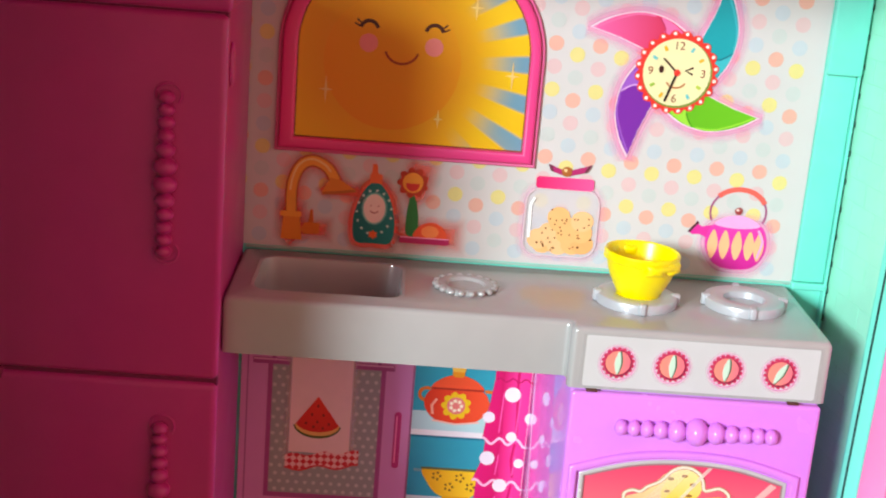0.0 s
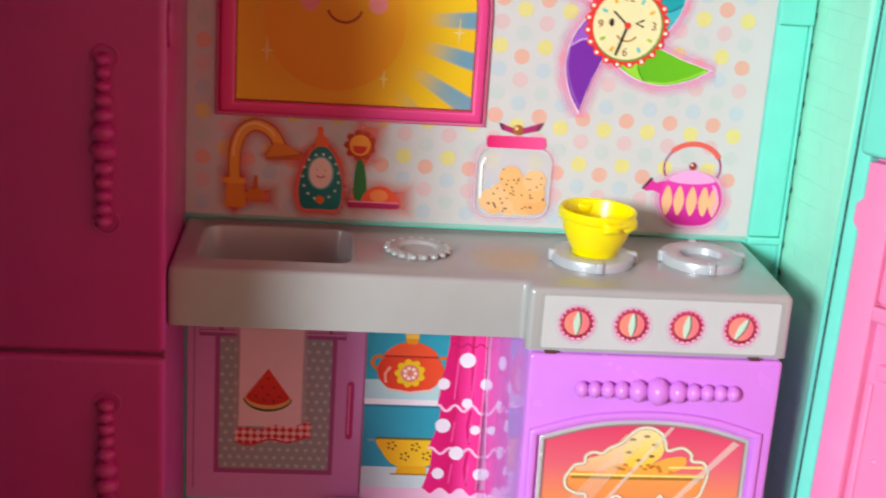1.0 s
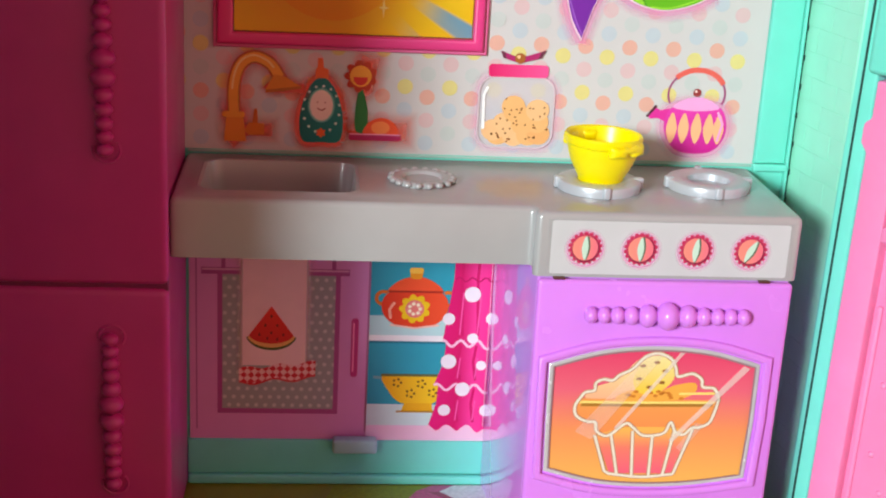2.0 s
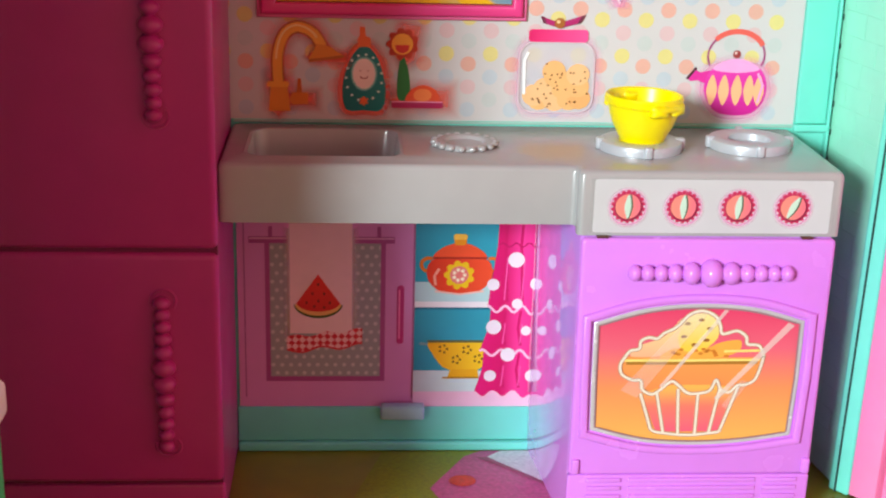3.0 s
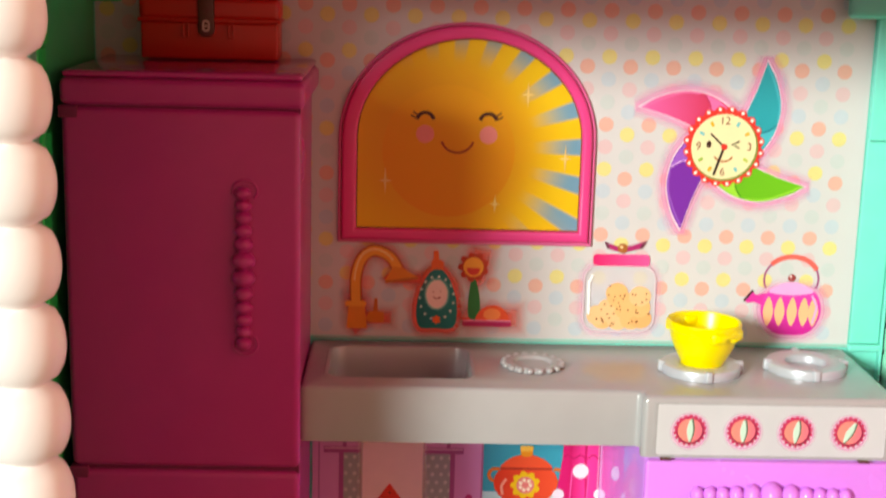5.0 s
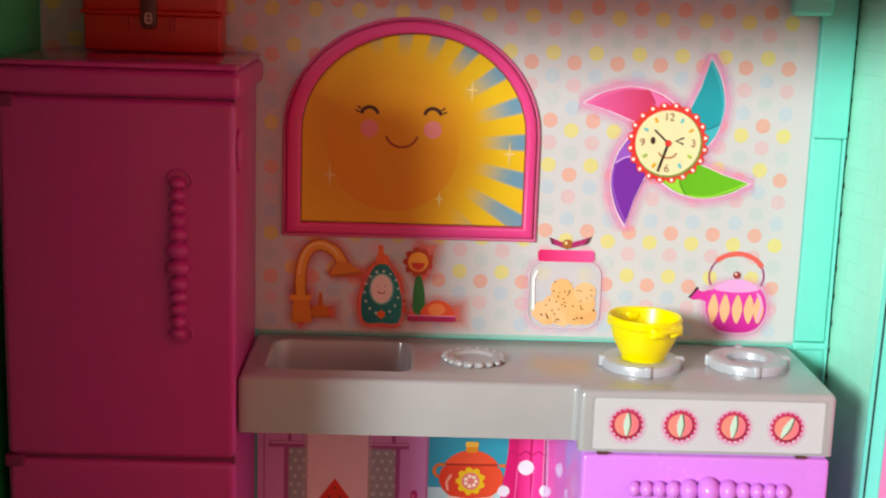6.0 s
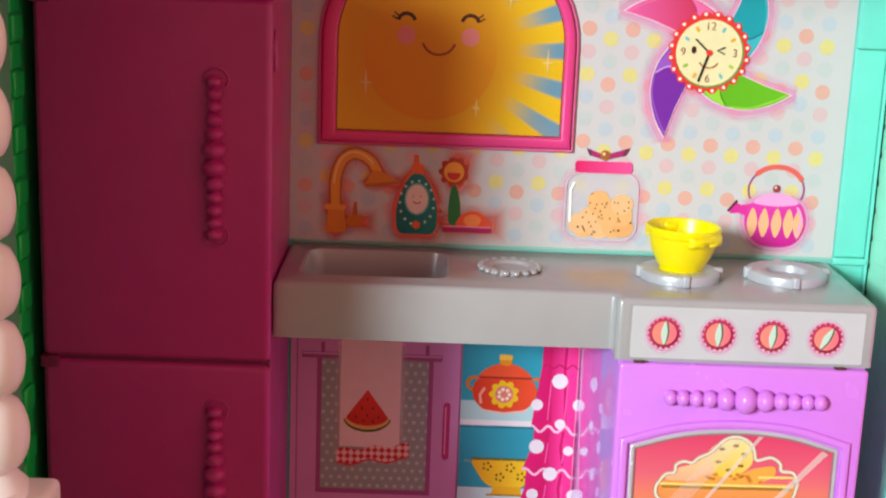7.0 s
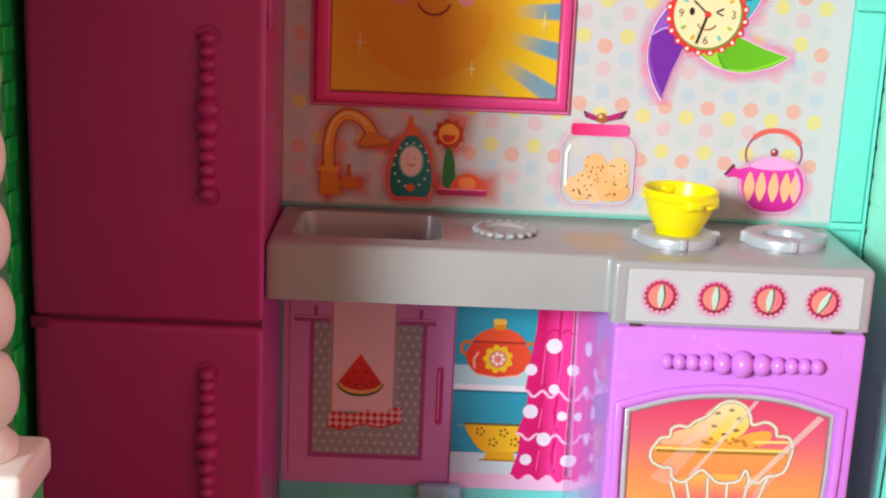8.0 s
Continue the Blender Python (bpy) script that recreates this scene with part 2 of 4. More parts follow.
def scallop(cx, cz, r, amp, k, n=120):
    return [(cx + (r + amp * abs(math.sin(k * a / 2))) * math.cos(a), cz + (r + amp * abs(math.sin(k * a / 2))) * math.sin(a)) for a in (2 * math.pi * i / n for i in range(n))]


def stroke(pts, w, closed=False):
    """The outline of a line of width w, as two sides."""
    left, right, k = [], [], len(pts)
    for i in range(k):
        a = pts[(i - 1) % k] if closed or i else pts[0]
        b = pts[(i + 1) % k] if closed or i < k - 1 else pts[-1]
        d = Vector((b[0] - a[0], b[1] - a[1]))
        d = d.normalized() if d.length else Vector((1, 0))
        left.append((pts[i][0] - d.y * w / 2, pts[i][1] + d.x * w / 2)), right.append((pts[i][0] + d.y * w / 2, pts[i][1] - d.x * w / 2))
    return left, right


class Sheet:
    """Flat printed shapes in layers on an upright plane; each shape is a part of the motif."""

    def __init__(self, parent, y):
        self.parent, self.y, self.layer = parent, y, 0

    def depth(self):
        self.layer += 1
        return self.y - 0.0004 * self.layer

    def shape(self, name, outlines, material, label=""):
        if isinstance(outlines[0][0], (int, float)):
            outlines = [outlines]
        bm, y = bmesh.new(), self.depth()
        for pts in outlines:
            bm.faces.new([bm.verts.new((x, y, z)) for x, z in pts])
        bmesh.ops.recalc_face_normals(bm, faces=bm.faces[:])
        for f in bm.faces:
            if f.normal.y > 0:
                f.normal_flip()
        bmesh.ops.triangulate(bm, faces=[f for f in bm.faces if len(f.verts) > 4])
        return part(name, bm, material, self.parent, label, smooth=False)

    def line(self, name, lines, w, material, closed=False):
        bm, y = bmesh.new(), self.depth()
        if isinstance(lines[0][0], (int, float)):
            lines = [lines]
        for pts in lines:
            a, b = stroke(pts, w, closed)
            va, vb = [bm.verts.new((x, y, z)) for x, z in a], [bm.verts.new((x, y, z)) for x, z in b]
            for i in range(len(pts) - (0 if closed else 1)):
                j = (i + 1) % len(pts)
                bm.faces.new((va[i], vb[i], vb[j], va[j]))
        return part(name, bm, material, self.parent, smooth=False)

    def halo(self, pts, width, material):
        """A soft printed rim round an outline."""
        bm, y = bmesh.new(), self.depth()
        uv = bm.loops.layers.uv.new("fade")
        area = sum(pts[i - 1][0] * pts[i][1] - pts[i][0] * pts[i - 1][1] for i in range(len(pts)))
        left, right = stroke(pts, 2 * width, True)
        out = right if area > 0 else left
        va, vb = [bm.verts.new((x, y, z)) for x, z in pts], [bm.verts.new((x, y, z)) for x, z in out]
        for i in range(len(pts)):
            j = (i + 1) % len(pts)
            f = bm.faces.new((va[i], va[j], vb[j], vb[i]))
            for lp in f.loops:
                lp[uv].uv = (0, 1 if lp.vert in (va[i], va[j]) else 0)
        return part("printed_halo", bm, material, self.parent, smooth=False)

    def glow(self, pts, width, material):
        """A soft printed band along a line, fading to both sides."""
        bm, y = bmesh.new(), self.depth()
        uv = bm.loops.layers.uv.new("fade")
        ends = [(Vector(pts[a]) + (Vector(pts[a]) - Vector(pts[b])).normalized() * width)[:] for a, b in ((0, 1), (-1, -2))]
        pts = [ends[0], *pts, ends[1]]
        mid = [bm.verts.new((x, y, z)) for x, z in pts]
        for side in stroke(pts, 2 * width):
            out = [bm.verts.new((x, y, z)) for x, z in side]
            for i in range(len(pts) - 1):
                f = bm.faces.new((mid[i], mid[i + 1], out[i + 1], out[i]))
                for lp in f.loops:
                    lp[uv].uv = (0, 1 if lp.vert in mid[1:-1] else 0)
        return part("printed_halo", bm, material, self.parent, smooth=False)

    def text(self, name, words, x, z, size, material):
        cu = bpy.data.curves.new(name, "FONT")
        cu.body, cu.size, cu.align_x, cu.align_y = words, size * S, "CENTER", "CENTER"
        tmp = new(name, cu)
        bpy.context.view_layer.update()
        me = bpy.data.meshes.new_from_object(tmp)
        bpy.data.objects.remove(tmp)
        me.transform(Matrix.Translation((x * S, self.depth() * S, z * S)) @ Matrix.Rotation(radians(90), 4, "X"))
        me.materials.clear()
        me.materials.append(material)
        ob = new(name, me)
        ob.parent = self.parent
        return ob


# ---- the toy house: ground, floor, walls, ceiling ----
def structure(name, bm, material, label, category):
    return tagged(part(name, bm, material), label, category, kind="structure")


# added unseen floor; its dark colour keeps bounce off the lower refrigerator
structure("ground", box(-11, 13, -13, 6, -0.40, -0.16), M_GROUND, "unseen room floor added under the toy house, dark to limit bounce", "floor")
floor = structure("floor", box(-1.45, 2.92, -2.75, 0.02, -0.15, 0.0, 0.02), surface("floor_print", hexc("8f8a1e"), 0.35, 0.35, 0.08, 500, patch=35),
                  "olive green printed floor of the toy kitchen", "floor")
wall_north = structure("wall_north", box(-1.45, 2.9, 0.0, 0.18, -0.15, 3.9), M_TEAL, "mint plastic back wall of the toy kitchen", "wall")
wall_west = structure("wall_west", box(-1.45, -1.285, -2.22, -0.002, 0.002, 3.9, 0.01), M_GREEN, "green plastic side wall with moulded bricks", "wall")


def flared(bm):
    """The east wall opens slightly towards the front."""
    for v in bm.verts:
        v.co.x -= 0.15 * v.co.y
    return bm


PALE_MINT = surface("pale_mint", hexc("9eecd2"), 0.35, 0.08, 0.08, 900)
wall_east = structure("wall_east", flared(box(2.79, 2.91, -0.50, -0.002, 0.002, 3.9, 0.01)), PALE_MINT, "pale mint plastic side wall with moulded bricks", "wall")
for i in range(32):
    for j in range(3):
        y0, y1 = max(-0.495, -0.60 + 0.24 * j + 0.12 * (i % 2)), min(-0.012, -0.363 + 0.24 * j + 0.12 * (i % 2))
        if y1 - y0 > 0.03:
            part("brick", flared(box(2.7875, 2.7898, y0, y1, 0.02 + 0.118 * i, 0.136 + 0.118 * i, 0.002, 1)), PALE_MINT, wall_east)
# out of view; depth and pink are set to shade and tint the wallpaper
structure("ceiling", box(-1.45, 2.92, -2.05, 0.18, 3.905, 4.05, 0.01), M_PINK, "unseen pink plastic ceiling added over the toy house", "ceiling")

part("inner_plate", box(-1.284, -1.272, -2.20, -1.14, 0.01, 3.88, 0.004), surface("sage_plastic", hexc("6cc896"), 0.4, 0.08, 0.06, 1200), wall_west, "pale sage inner plate")
M_EMERALD = surface("emerald_plastic", hexc("12d45e"), 0.35, 0.1, 0.06, 1200)
for i in range(32):
    part("brick", box(-1.284, -1.256 - 0.012 * (i % 2), -1.13, -1.0, 0.02 + 0.118 * i, 0.132 + 0.118 * i, 0.008, 1), M_EMERALD, wall_west)

# jamb strip beside the wallpaper, with a row of small slots along the corner
jamb = structure("trim_1", box(2.602, 2.757, -0.03, -0.001, 1.80, 3.5, 0.008), M_TEAL, "raised mint corner strip with small slots", "trim")
part("cap", box(2.596, 2.774, -0.06, -0.032, 2.87, 3.655, 0.012), M_TEAL, jamb)
part("sill", box(2.595, 2.777, -0.045, -0.001, 1.76, 1.797, 0.008), M_TEAL, jamb)
part("ridge", box(2.759, 2.774, -0.045, -0.001, 1.50, 3.65, 0.005), M_TEAL, jamb)
# slots and seam are dark strips painted in place of shaded openings
for i in range(13):
    part("slot", box(2.776, 2.7872, -0.032, -0.020, 1.60 + 0.145 * i, 1.628 + 0.145 * i), M_DARK, jamb)
part("seam", box(2.7765, 2.7865, -0.016, -0.001, 1.6, 3.65), M_DARK, jamb)
left_bracket = structure("trim_2", box(-1.285, -1.135, -0.10, -0.032, 3.475, 3.89, 0.012), M_GREEN, "green plastic corner bracket", "trim")
right_bracket = structure("trim_3", box(2.425, 2.64, -0.12, -0.062, 3.48, 3.70, 0.04, 4), M_TEAL, "rounded mint plastic corner bracket", "trim")
beam = structure("trim_4", box(-1.284, 2.78, -0.031, -0.0045, 3.66, 3.89, 0.006), M_TEAL, "mint plastic beam over the wallpaper", "trim")
part("lug", box(2.44, 2.62, -0.061, -0.032, 3.50, 3.69, 0.01), M_TEAL, right_bracket)

# ---- wallpaper and its dots ----
M_PAPER = surface("wallpaper", hexc("d0cdcd"), 0.4, 0.02, 0.03, 1400)
paper = structure("wallpaper", box(-1.28, 2.598, -0.004, 0.0, 1.79, 3.659), M_PAPER, "white wallpaper print with pastel dots", "wallpaper")
# mint dulled to grey for the shade along the ledge
part("ledge", box(-0.2, 2.60, -0.012, -0.005, 1.774, 1.788, 0.003), surface("ledge_shaded_mint", hexc("9fc6ba"), 0.5, 0.1, 0.05), paper, "thin mint ledge with its shade put into the colour")
DOTS = {"salmon": ("e2ae9e",), "pink": ("dabcbe",), "yellow": ("e0d48a",), "blue": ("c0cad2",), "grey": ("c6ccca",)}
groups = {k: [] for k in DOTS}
EVEN = ("salmon", "pink", "yellow", "blue", "grey")
ODD = ("salmon", "pink", "blue", "yellow", "grey")
for i in range(-26, 11):
    x = 1.487 + 0.1083 * i
    odd = i % 2
    for j in range(-3, 16):
        z = (3.21 if odd else 3.487) - 0.1135 * j
        if 1.835 < z < 3.62 and -1.25 < x < 2.56:
            groups[(ODD if odd else EVEN)[j % 5]].append((x, z))
dots = Sheet(paper, -0.0042)
for k, spots in groups.items():
    tagged(dots.shape("printed_dots", [oval(x, z, 0.038, n=18) for x, z in spots], pr(DOTS[k][0])), k + " printed dots", kind="stuff")
HALO_PINK, HALO_RED = halo_ink("halo_pink", "ff9fd0", 0.65), halo_ink("halo_red", "f8604c", 0.9)
WALL_Y = -0.0066


def motif(name, label, category="wall print"):
    ob = thing(name, label, category, "prints on the kitchen wall")
    return ob, Sheet(ob, WALL_Y)


# ---- the sun window ----
def arch(x0, x1, z0, spring, top, n=28):
    cx, r = (x0 + x1) / 2, (x1 - x0) / 2
    return [(x0, z0), (x1, z0)] + oval(cx, spring, r, top - spring, n, 0, 180)


win = thing("sun_window", "arched pink-framed picture window with a smiling sun", "window")
wf = part("window_frame", hoop(arch(-0.060, 1.204, 2.308, 2.83, 3.396), arch(0.014, 1.152, 2.364, 2.83, 3.334), -0.045, -0.004, 0.016),
          surface("frame_plastic", hexc("e8408a"), 0.36, 0.06, 0.05, 1500), win)
part("rim", hoop(arch(-0.078, 1.222, 2.290, 2.83, 3.414), arch(-0.062, 1.206, 2.306, 2.83, 3.398), -0.025, -0.004, 0.008), pr("e0649c"), win)
ws = Sheet(win, -0.0068)
ws.line("inner_shade", arch(0.018, 1.148, 2.368, 2.83, 3.330), 0.012, pr("8a4a20"), True)
ws.shape("sky", arch(0.020, 1.146, 2.370, 2.83, 3.328), sunray_ink("sunray_print", 0.47, 2.78))
ws.shape("sun_disc", oval(0.478, 2.765, 0.335, n=60), blend_ink("sun_print", ((0, "e89410"), (1, "eca81a"), (0.5, "ea9c12")), 2, 2.4, 3.1))
ws.shape("cheek", [oval(0.357, 2.852, 0.045), oval(0.677, 2.852, 0.045)], pr("f0908c"))
ws.line("eyelid", [oval(0.357, 2.915, 0.043, 0.045, 14, 15, 165), oval(0.675, 2.915, 0.043, 0.045, 14, 15, 165)], 0.018, pr("4a2018"))
ws.line("lash", [[(0.315, 2.93), (0.285, 2.945)], [(0.32, 2.945), (0.295, 2.965)], [(0.717, 2.93), (0.747, 2.945)], [(0.712, 2.945), (0.738, 2.965)]], 0.008, pr("4a2018"))
ws.line("smile", oval(0.521, 2.835, 0.082, 0.075, 18, 195, 345), 0.012, pr("a33c14"))
for sx, sz, r in ((0.16, 2.61, 0.07), (1.07, 2.74, 0.075), (0.87, 3.06, 0.07), (0.72, 2.5, 0.05)):
    ws.shape("sparkle", [(sx - r * 0.5, sz), (sx - 0.006, sz - 0.006), (sx, sz - r), (sx + 0.006, sz - 0.006), (sx + r * 0.5, sz), (sx + 0.006, sz + 0.006), (sx, sz + r), (sx - 0.006, sz + 0.006)], pr("efcf7c"))

# ---- pinwheel clock ----
clock, cs = motif("pinwheel_clock", "printed pinwheel clock with four coloured blades and red rim", "clock")
CX, CZ = 1.872, 2.821


def blade(ang, k=1.0):
    pts = [(0.09, -0.015), (0.20, -0.028), (0.33, -0.025), (0.472, -0.008), (0.41, -0.09), (0.31, -0.168), (0.21, -0.20), (0.11, -0.20), (0.03, -0.16)]
    mid = (0.24, -0.10)
    pts = [(mid[0] + (u - mid[0]) * k, mid[1] + (v - mid[1]) * k) for u, v in pts]
    c, s = math.cos(radians(ang)), math.sin(radians(ang))
    line = curve(pts[3:] + pts[:1], False, 6) + pts[1:3]
    return [(CX + u * c - v * s, CZ + u * s + v * c) for u, v in line]


def on_blade(ang, pts):
    c, s = math.cos(radians(ang)), math.sin(radians(ang))
    return [(CX + u * c - v * s, CZ + u * s + v * c) for u, v in pts]


BL = ((157, "ea62a6", "cf2c50"), (66.5, "0e95a4", "12a2ac"), (-23.8, "5cae1c", "6cbe20"), (-113.5, "7c2aa6", "6a2498"))
TABS = {157: ("f070ac", "c03060"), 66.5: ("3cb8c4", "0a6c7c"), -23.8: ("9ada3c", "3c8a14"), -113.5: ("9a58c4", "d8a8e4")}
for ang, a, b in BL:
    cs.halo(blade(ang, 1.07), 0.065, HALO_PINK)
for ang, a, b in BL:
    cs.shape("blade_border", blade(ang, 1.05), pr("fbd0e6"))
    cs.shape("blade", blade(ang), blend_ink("blade_" + a, ((0, a), (1, b)), 0, CX - 0.42, CX - 0.05 if ang == 157 else CX + 0.45))
    light, fold = TABS[ang]
    cs.shape("fold_tab", on_blade(ang, curve([(0.14, -0.10), (0.155, -0.16), (0.20, -0.198), (0.11, -0.196), (0.035, -0.155)], n=4)), pr(light))
    cs.line("fold_line", on_blade(ang, curve([(0.13, -0.09), (0.15, -0.155), (0.205, -0.197)], False, 5)), 0.007, pr(fold))
    cs.line("blade_edge", on_blade(ang, curve([(0.225, -0.193), (0.31, -0.160), (0.395, -0.086), (0.455, -0.016)], False, 5)), 0.008, pr(light))
cs.shape("rim", scallop(CX, CZ, 0.188, 0.02, 20), pr("e5352c"))
cs.shape("rim_dot", [oval(CX + 0.192 * math.cos(a), CZ + 0.192 * math.sin(a), 0.009, n=10) for a in (2 * math.pi * (i + 0.5) / 20 for i in range(20))], pr("ffe9e0"))
cs.shape("shade_ring", oval(CX + 0.005, CZ - 0.006, 0.171), pr("7d8a3c"))
cs.shape("dial", oval(CX, CZ, 0.166), pr("efe4b0"))
for word, a in (("12", 90), ("3", 0), ("6", -90), ("9", 180)):
    cs.text("numeral", word, CX + 0.13 * math.cos(radians(a)), CZ + 0.13 * math.sin(radians(a)), 0.056, pr("8a3a22"))
for k, h in ((30, "f2b21c"), (60, "6fc3c6"), (-30, "b2c83c"), (-60, "6fc3c6"), (120, "f2b21c"), (150, "6fc3c6"), (-120, "f2b21c"), (-150, "9ac04a")):
    c, s = math.cos(radians(k)), math.sin(radians(k))
    cs.line("tick", [(CX + 0.12 * c, CZ + 0.12 * s), (CX + 0.145 * c, CZ + 0.145 * s)], 0.014, pr(h))
cs.shape("eye", oval(CX - 0.078, CZ + 0.012, 0.012, 0.019, 16), pr("3b1a14"))
cs.line("wink", [(CX + 0.078, CZ + 0.03), (CX + 0.04, CZ + 0.012), (CX + 0.078, CZ - 0.004)], 0.009, pr("3b1a14"))
cs.line("smile", oval(CX, CZ - 0.03, 0.05, 0.045, 14, 205, 335), 0.007, pr("b5622c"))
cs.line("hand", [(CX, CZ), (CX - 0.072, CZ + 0.066)], 0.009, pr("3b1a14"))
cs.line("hand", [(CX, CZ), (CX - 0.046, CZ - 0.145)], 0.011, pr("1c1210"))
cs.shape("pin", oval(CX, CZ, 0.016, n=16), pr("e5352c"))

# ---- prints over the worktop ----
tap, a = motif("printed_tap", "printed golden swan-neck kitchen tap", "tap")
neck = curve([(0.022, 1.94), (0.018, 2.10), (0.05, 2.205), (0.115, 2.245), (0.19, 2.215), (0.235, 2.15)], False, 7)
a.glow(neck, 0.085, HALO_RED)
a.glow([(0.02, 1.84), (0.02, 1.95)], 0.10, HALO_RED)
a.glow([(0.06, 1.89), (0.17, 1.89)], 0.08, HALO_RED)
a.glow([(0.18, 2.10), (0.33, 2.10)], 0.06, HALO_RED)
a.line("neck", neck, 0.058, pr("a8581a"))
a.line("neck", neck, 0.046, pr("f2a63a"))
a.line("shine", [(x - 0.006, z + 0.008) for x, z in neck[6:-4]], 0.01, pr("fbd58c"))
a.shape("spray_head", [(0.21, 2.165), (0.262, 2.155), (0.335, 2.11), (0.34, 2.10), (0.168, 2.075), (0.168, 2.088)], pr("e08a2a"))
a.shape("spray_face", [(0.168, 2.088), (0.34, 2.112), (0.34, 2.098), (0.168, 2.073)], pr("b5641c"))
a.shape("base", [(-0.028, 1.832), (0.078, 1.832), (0.064, 1.955), (-0.018, 1.955)], pr("e58a2c"))
a.shape("collar", rrect(-0.036, 0.072, 1.95, 1.978, 0.012), pr("f2a63a"))
a.shape("handle", [(0.07, 1.885), (0.09, 1.865), (0.165, 1.868), (0.165, 1.925), (0.09, 1.925)], pr("d9761f"))
a.shape("lever", [(0.108, 1.925), (0.135, 1.925), (0.13, 1.995), (0.115, 1.995)], pr("c9661c"))

soap, a = motif("printed_soap_bottle", "printed teal soap bottle with an oval label", "bottle")
out = curve([(0.437, 1.838), (0.525, 1.845), (0.543, 1.95), (0.515, 2.07), (0.472, 2.14), (0.437, 2.152), (0.402, 2.14), (0.36, 2.07), (0.332, 1.95), (0.35, 1.845)])
a.halo(out, 0.06, HALO_RED)
a.shape("pump", [(0.405, 2.13), (0.47, 2.13), (0.468, 2.195), (0.445, 2.205), (0.44, 2.25), (0.415, 2.25), (0.415, 2.205), (0.405, 2.195)], pr("f07038"))
a.shape("bottle", out, blend_ink("soap_print", ((0, "11706e"), (1, "1f8f8a")), 0, 0.33, 0.54))
a.shape("label_border", oval(0.437, 2.02, 0.064, 0.084), pr("7fc4b8"))
a.shape("label", oval(0.437, 2.02, 0.055, 0.075), pr("fbe0d6"))
a.shape("speck", [oval(0.437 + 0.088 * math.cos(k), 2.0 + 0.115 * math.sin(k), 0.007, n=8) for k in [2 * math.pi * (i + .5) / 15 for i in range(15)]], pr("d6efe8"))
a.line("face", [oval(0.437, 2.015, 0.02, 0.018, 8, 200, 340), [(0.415, 2.035), (0.421, 2.035)], [(0.453, 2.035), (0.459, 2.035)]], 0.006, pr("b5564c"))
a.shape("flower", scallop(0.437, 1.885, 0.014, 0.01, 6, 40), pr("f07038"))

brush, a = motif("printed_flower_brush", "printed flower-headed dish brush with a sponge on a tray", "dish brush")
a.glow([(0.60, 1.90), (0.81, 1.90)], 0.11, HALO_RED)
a.glow([(0.64, 2.10), (0.66, 2.22)], 0.11, HALO_RED)
a.shape("handle", curve([(0.605, 1.9), (0.655, 1.9), (0.66, 2.0), (0.635, 2.1), (0.615, 2.1), (0.6, 2.0)]), pr("2e7d3c"))
a.shape("flower", scallop(0.622, 2.168, 0.060, 0.02, 9), pr("bc361c"))
a.shape("flower", oval(0.622, 2.168, 0.052), pr("f6a53c"))
a.shape("mouth", oval(0.622, 2.158, 0.034, 0.034, 18, 170, 370), pr("d8332c"))
a.shape("sponge", curve([(0.648, 1.88), (0.80, 1.88), (0.792, 1.94), (0.73, 1.968), (0.665, 1.94)]), pr("f0552e"))
a.shape("sponge_core", oval(0.725, 1.918, 0.045, 0.032), pr("fb8a4a"))
a.shape("tray", rrect(0.572, 0.826, 1.852, 1.884, 0.012), pr("b3205c"))
a.line("tray_edge", [(0.575, 1.884), (0.823, 1.884)], 0.006, pr("f59ac0"))

jar, a = motif("printed_cookie_jar", "printed glass cookie jar with a pink bow lid", "jar")
body = rrect(1.198, 1.568, 1.84, 2.19, 0.075)
a.halo(body, 0.05, halo_ink("halo_faint", "ffb0d8", 0.4))
jar_glass = ink("printed_glass", "e6dfe6")
jar_glass.node_tree.nodes["Principled BSDF"].inputs["Alpha"].default_value = 0.55
a.shape("glass", body, jar_glass)
rnd = random.Random(4)
spots = [(1.30, 1.905), (1.38, 1.90), (1.45, 1.905), (1.50, 1.91), (1.275, 1.925), (1.33, 1.96), (1.42, 1.96), (1.38, 2.02), (1.37, 2.045), (1.49, 1.97), (1.49, 2.03)]
for x, z in spots:
    a.shape("cookie", oval(x, z, 0.058, 0.054, 24), pr(rnd.choice(("f2b878", "f4c08a", "f0b070"))))
a.shape("chip", [oval(x + rnd.uniform(-.045, .045), z + rnd.uniform(-.04, .04), 0.0048, n=8) for x, z in spots for _ in range(4)], pr("8a5226"))
a.line("outline", body, 0.009, pr("d2bfc8"), True)
a.line("shine", [(1.225, 1.93), (1.222, 2.1), (1.24, 2.14)], 0.014, pr("ffffff"))
a.shape("lid", rrect(1.238, 1.530, 2.19, 2.252, 0.018), blend_ink("lid_print", ((0, "e0206a"), (1, "f5559a")), 0, 1.24, 1.53))
a.shape("bow", [[(1.290, 2.318), (1.306, 2.282), (1.385, 2.258), (1.385, 2.284)], [(1.512, 2.326), (1.490, 2.286), (1.385, 2.258), (1.385, 2.284)]], pr("b0246a"))
a.shape("bow_end", [[(1.290, 2.318), (1.306, 2.282), (1.322, 2.278), (1.312, 2.311)], [(1.512, 2.326), (1.490, 2.286), (1.474, 2.281), (1.488, 2.316)]], pr("6e3048"))
a.shape("knob", oval(1.387, 2.283, 0.026, n=20), pr("a8622c"))
a.shape("knob_shine", oval(1.38, 2.29, 0.009, n=12), pr("f0c890"))

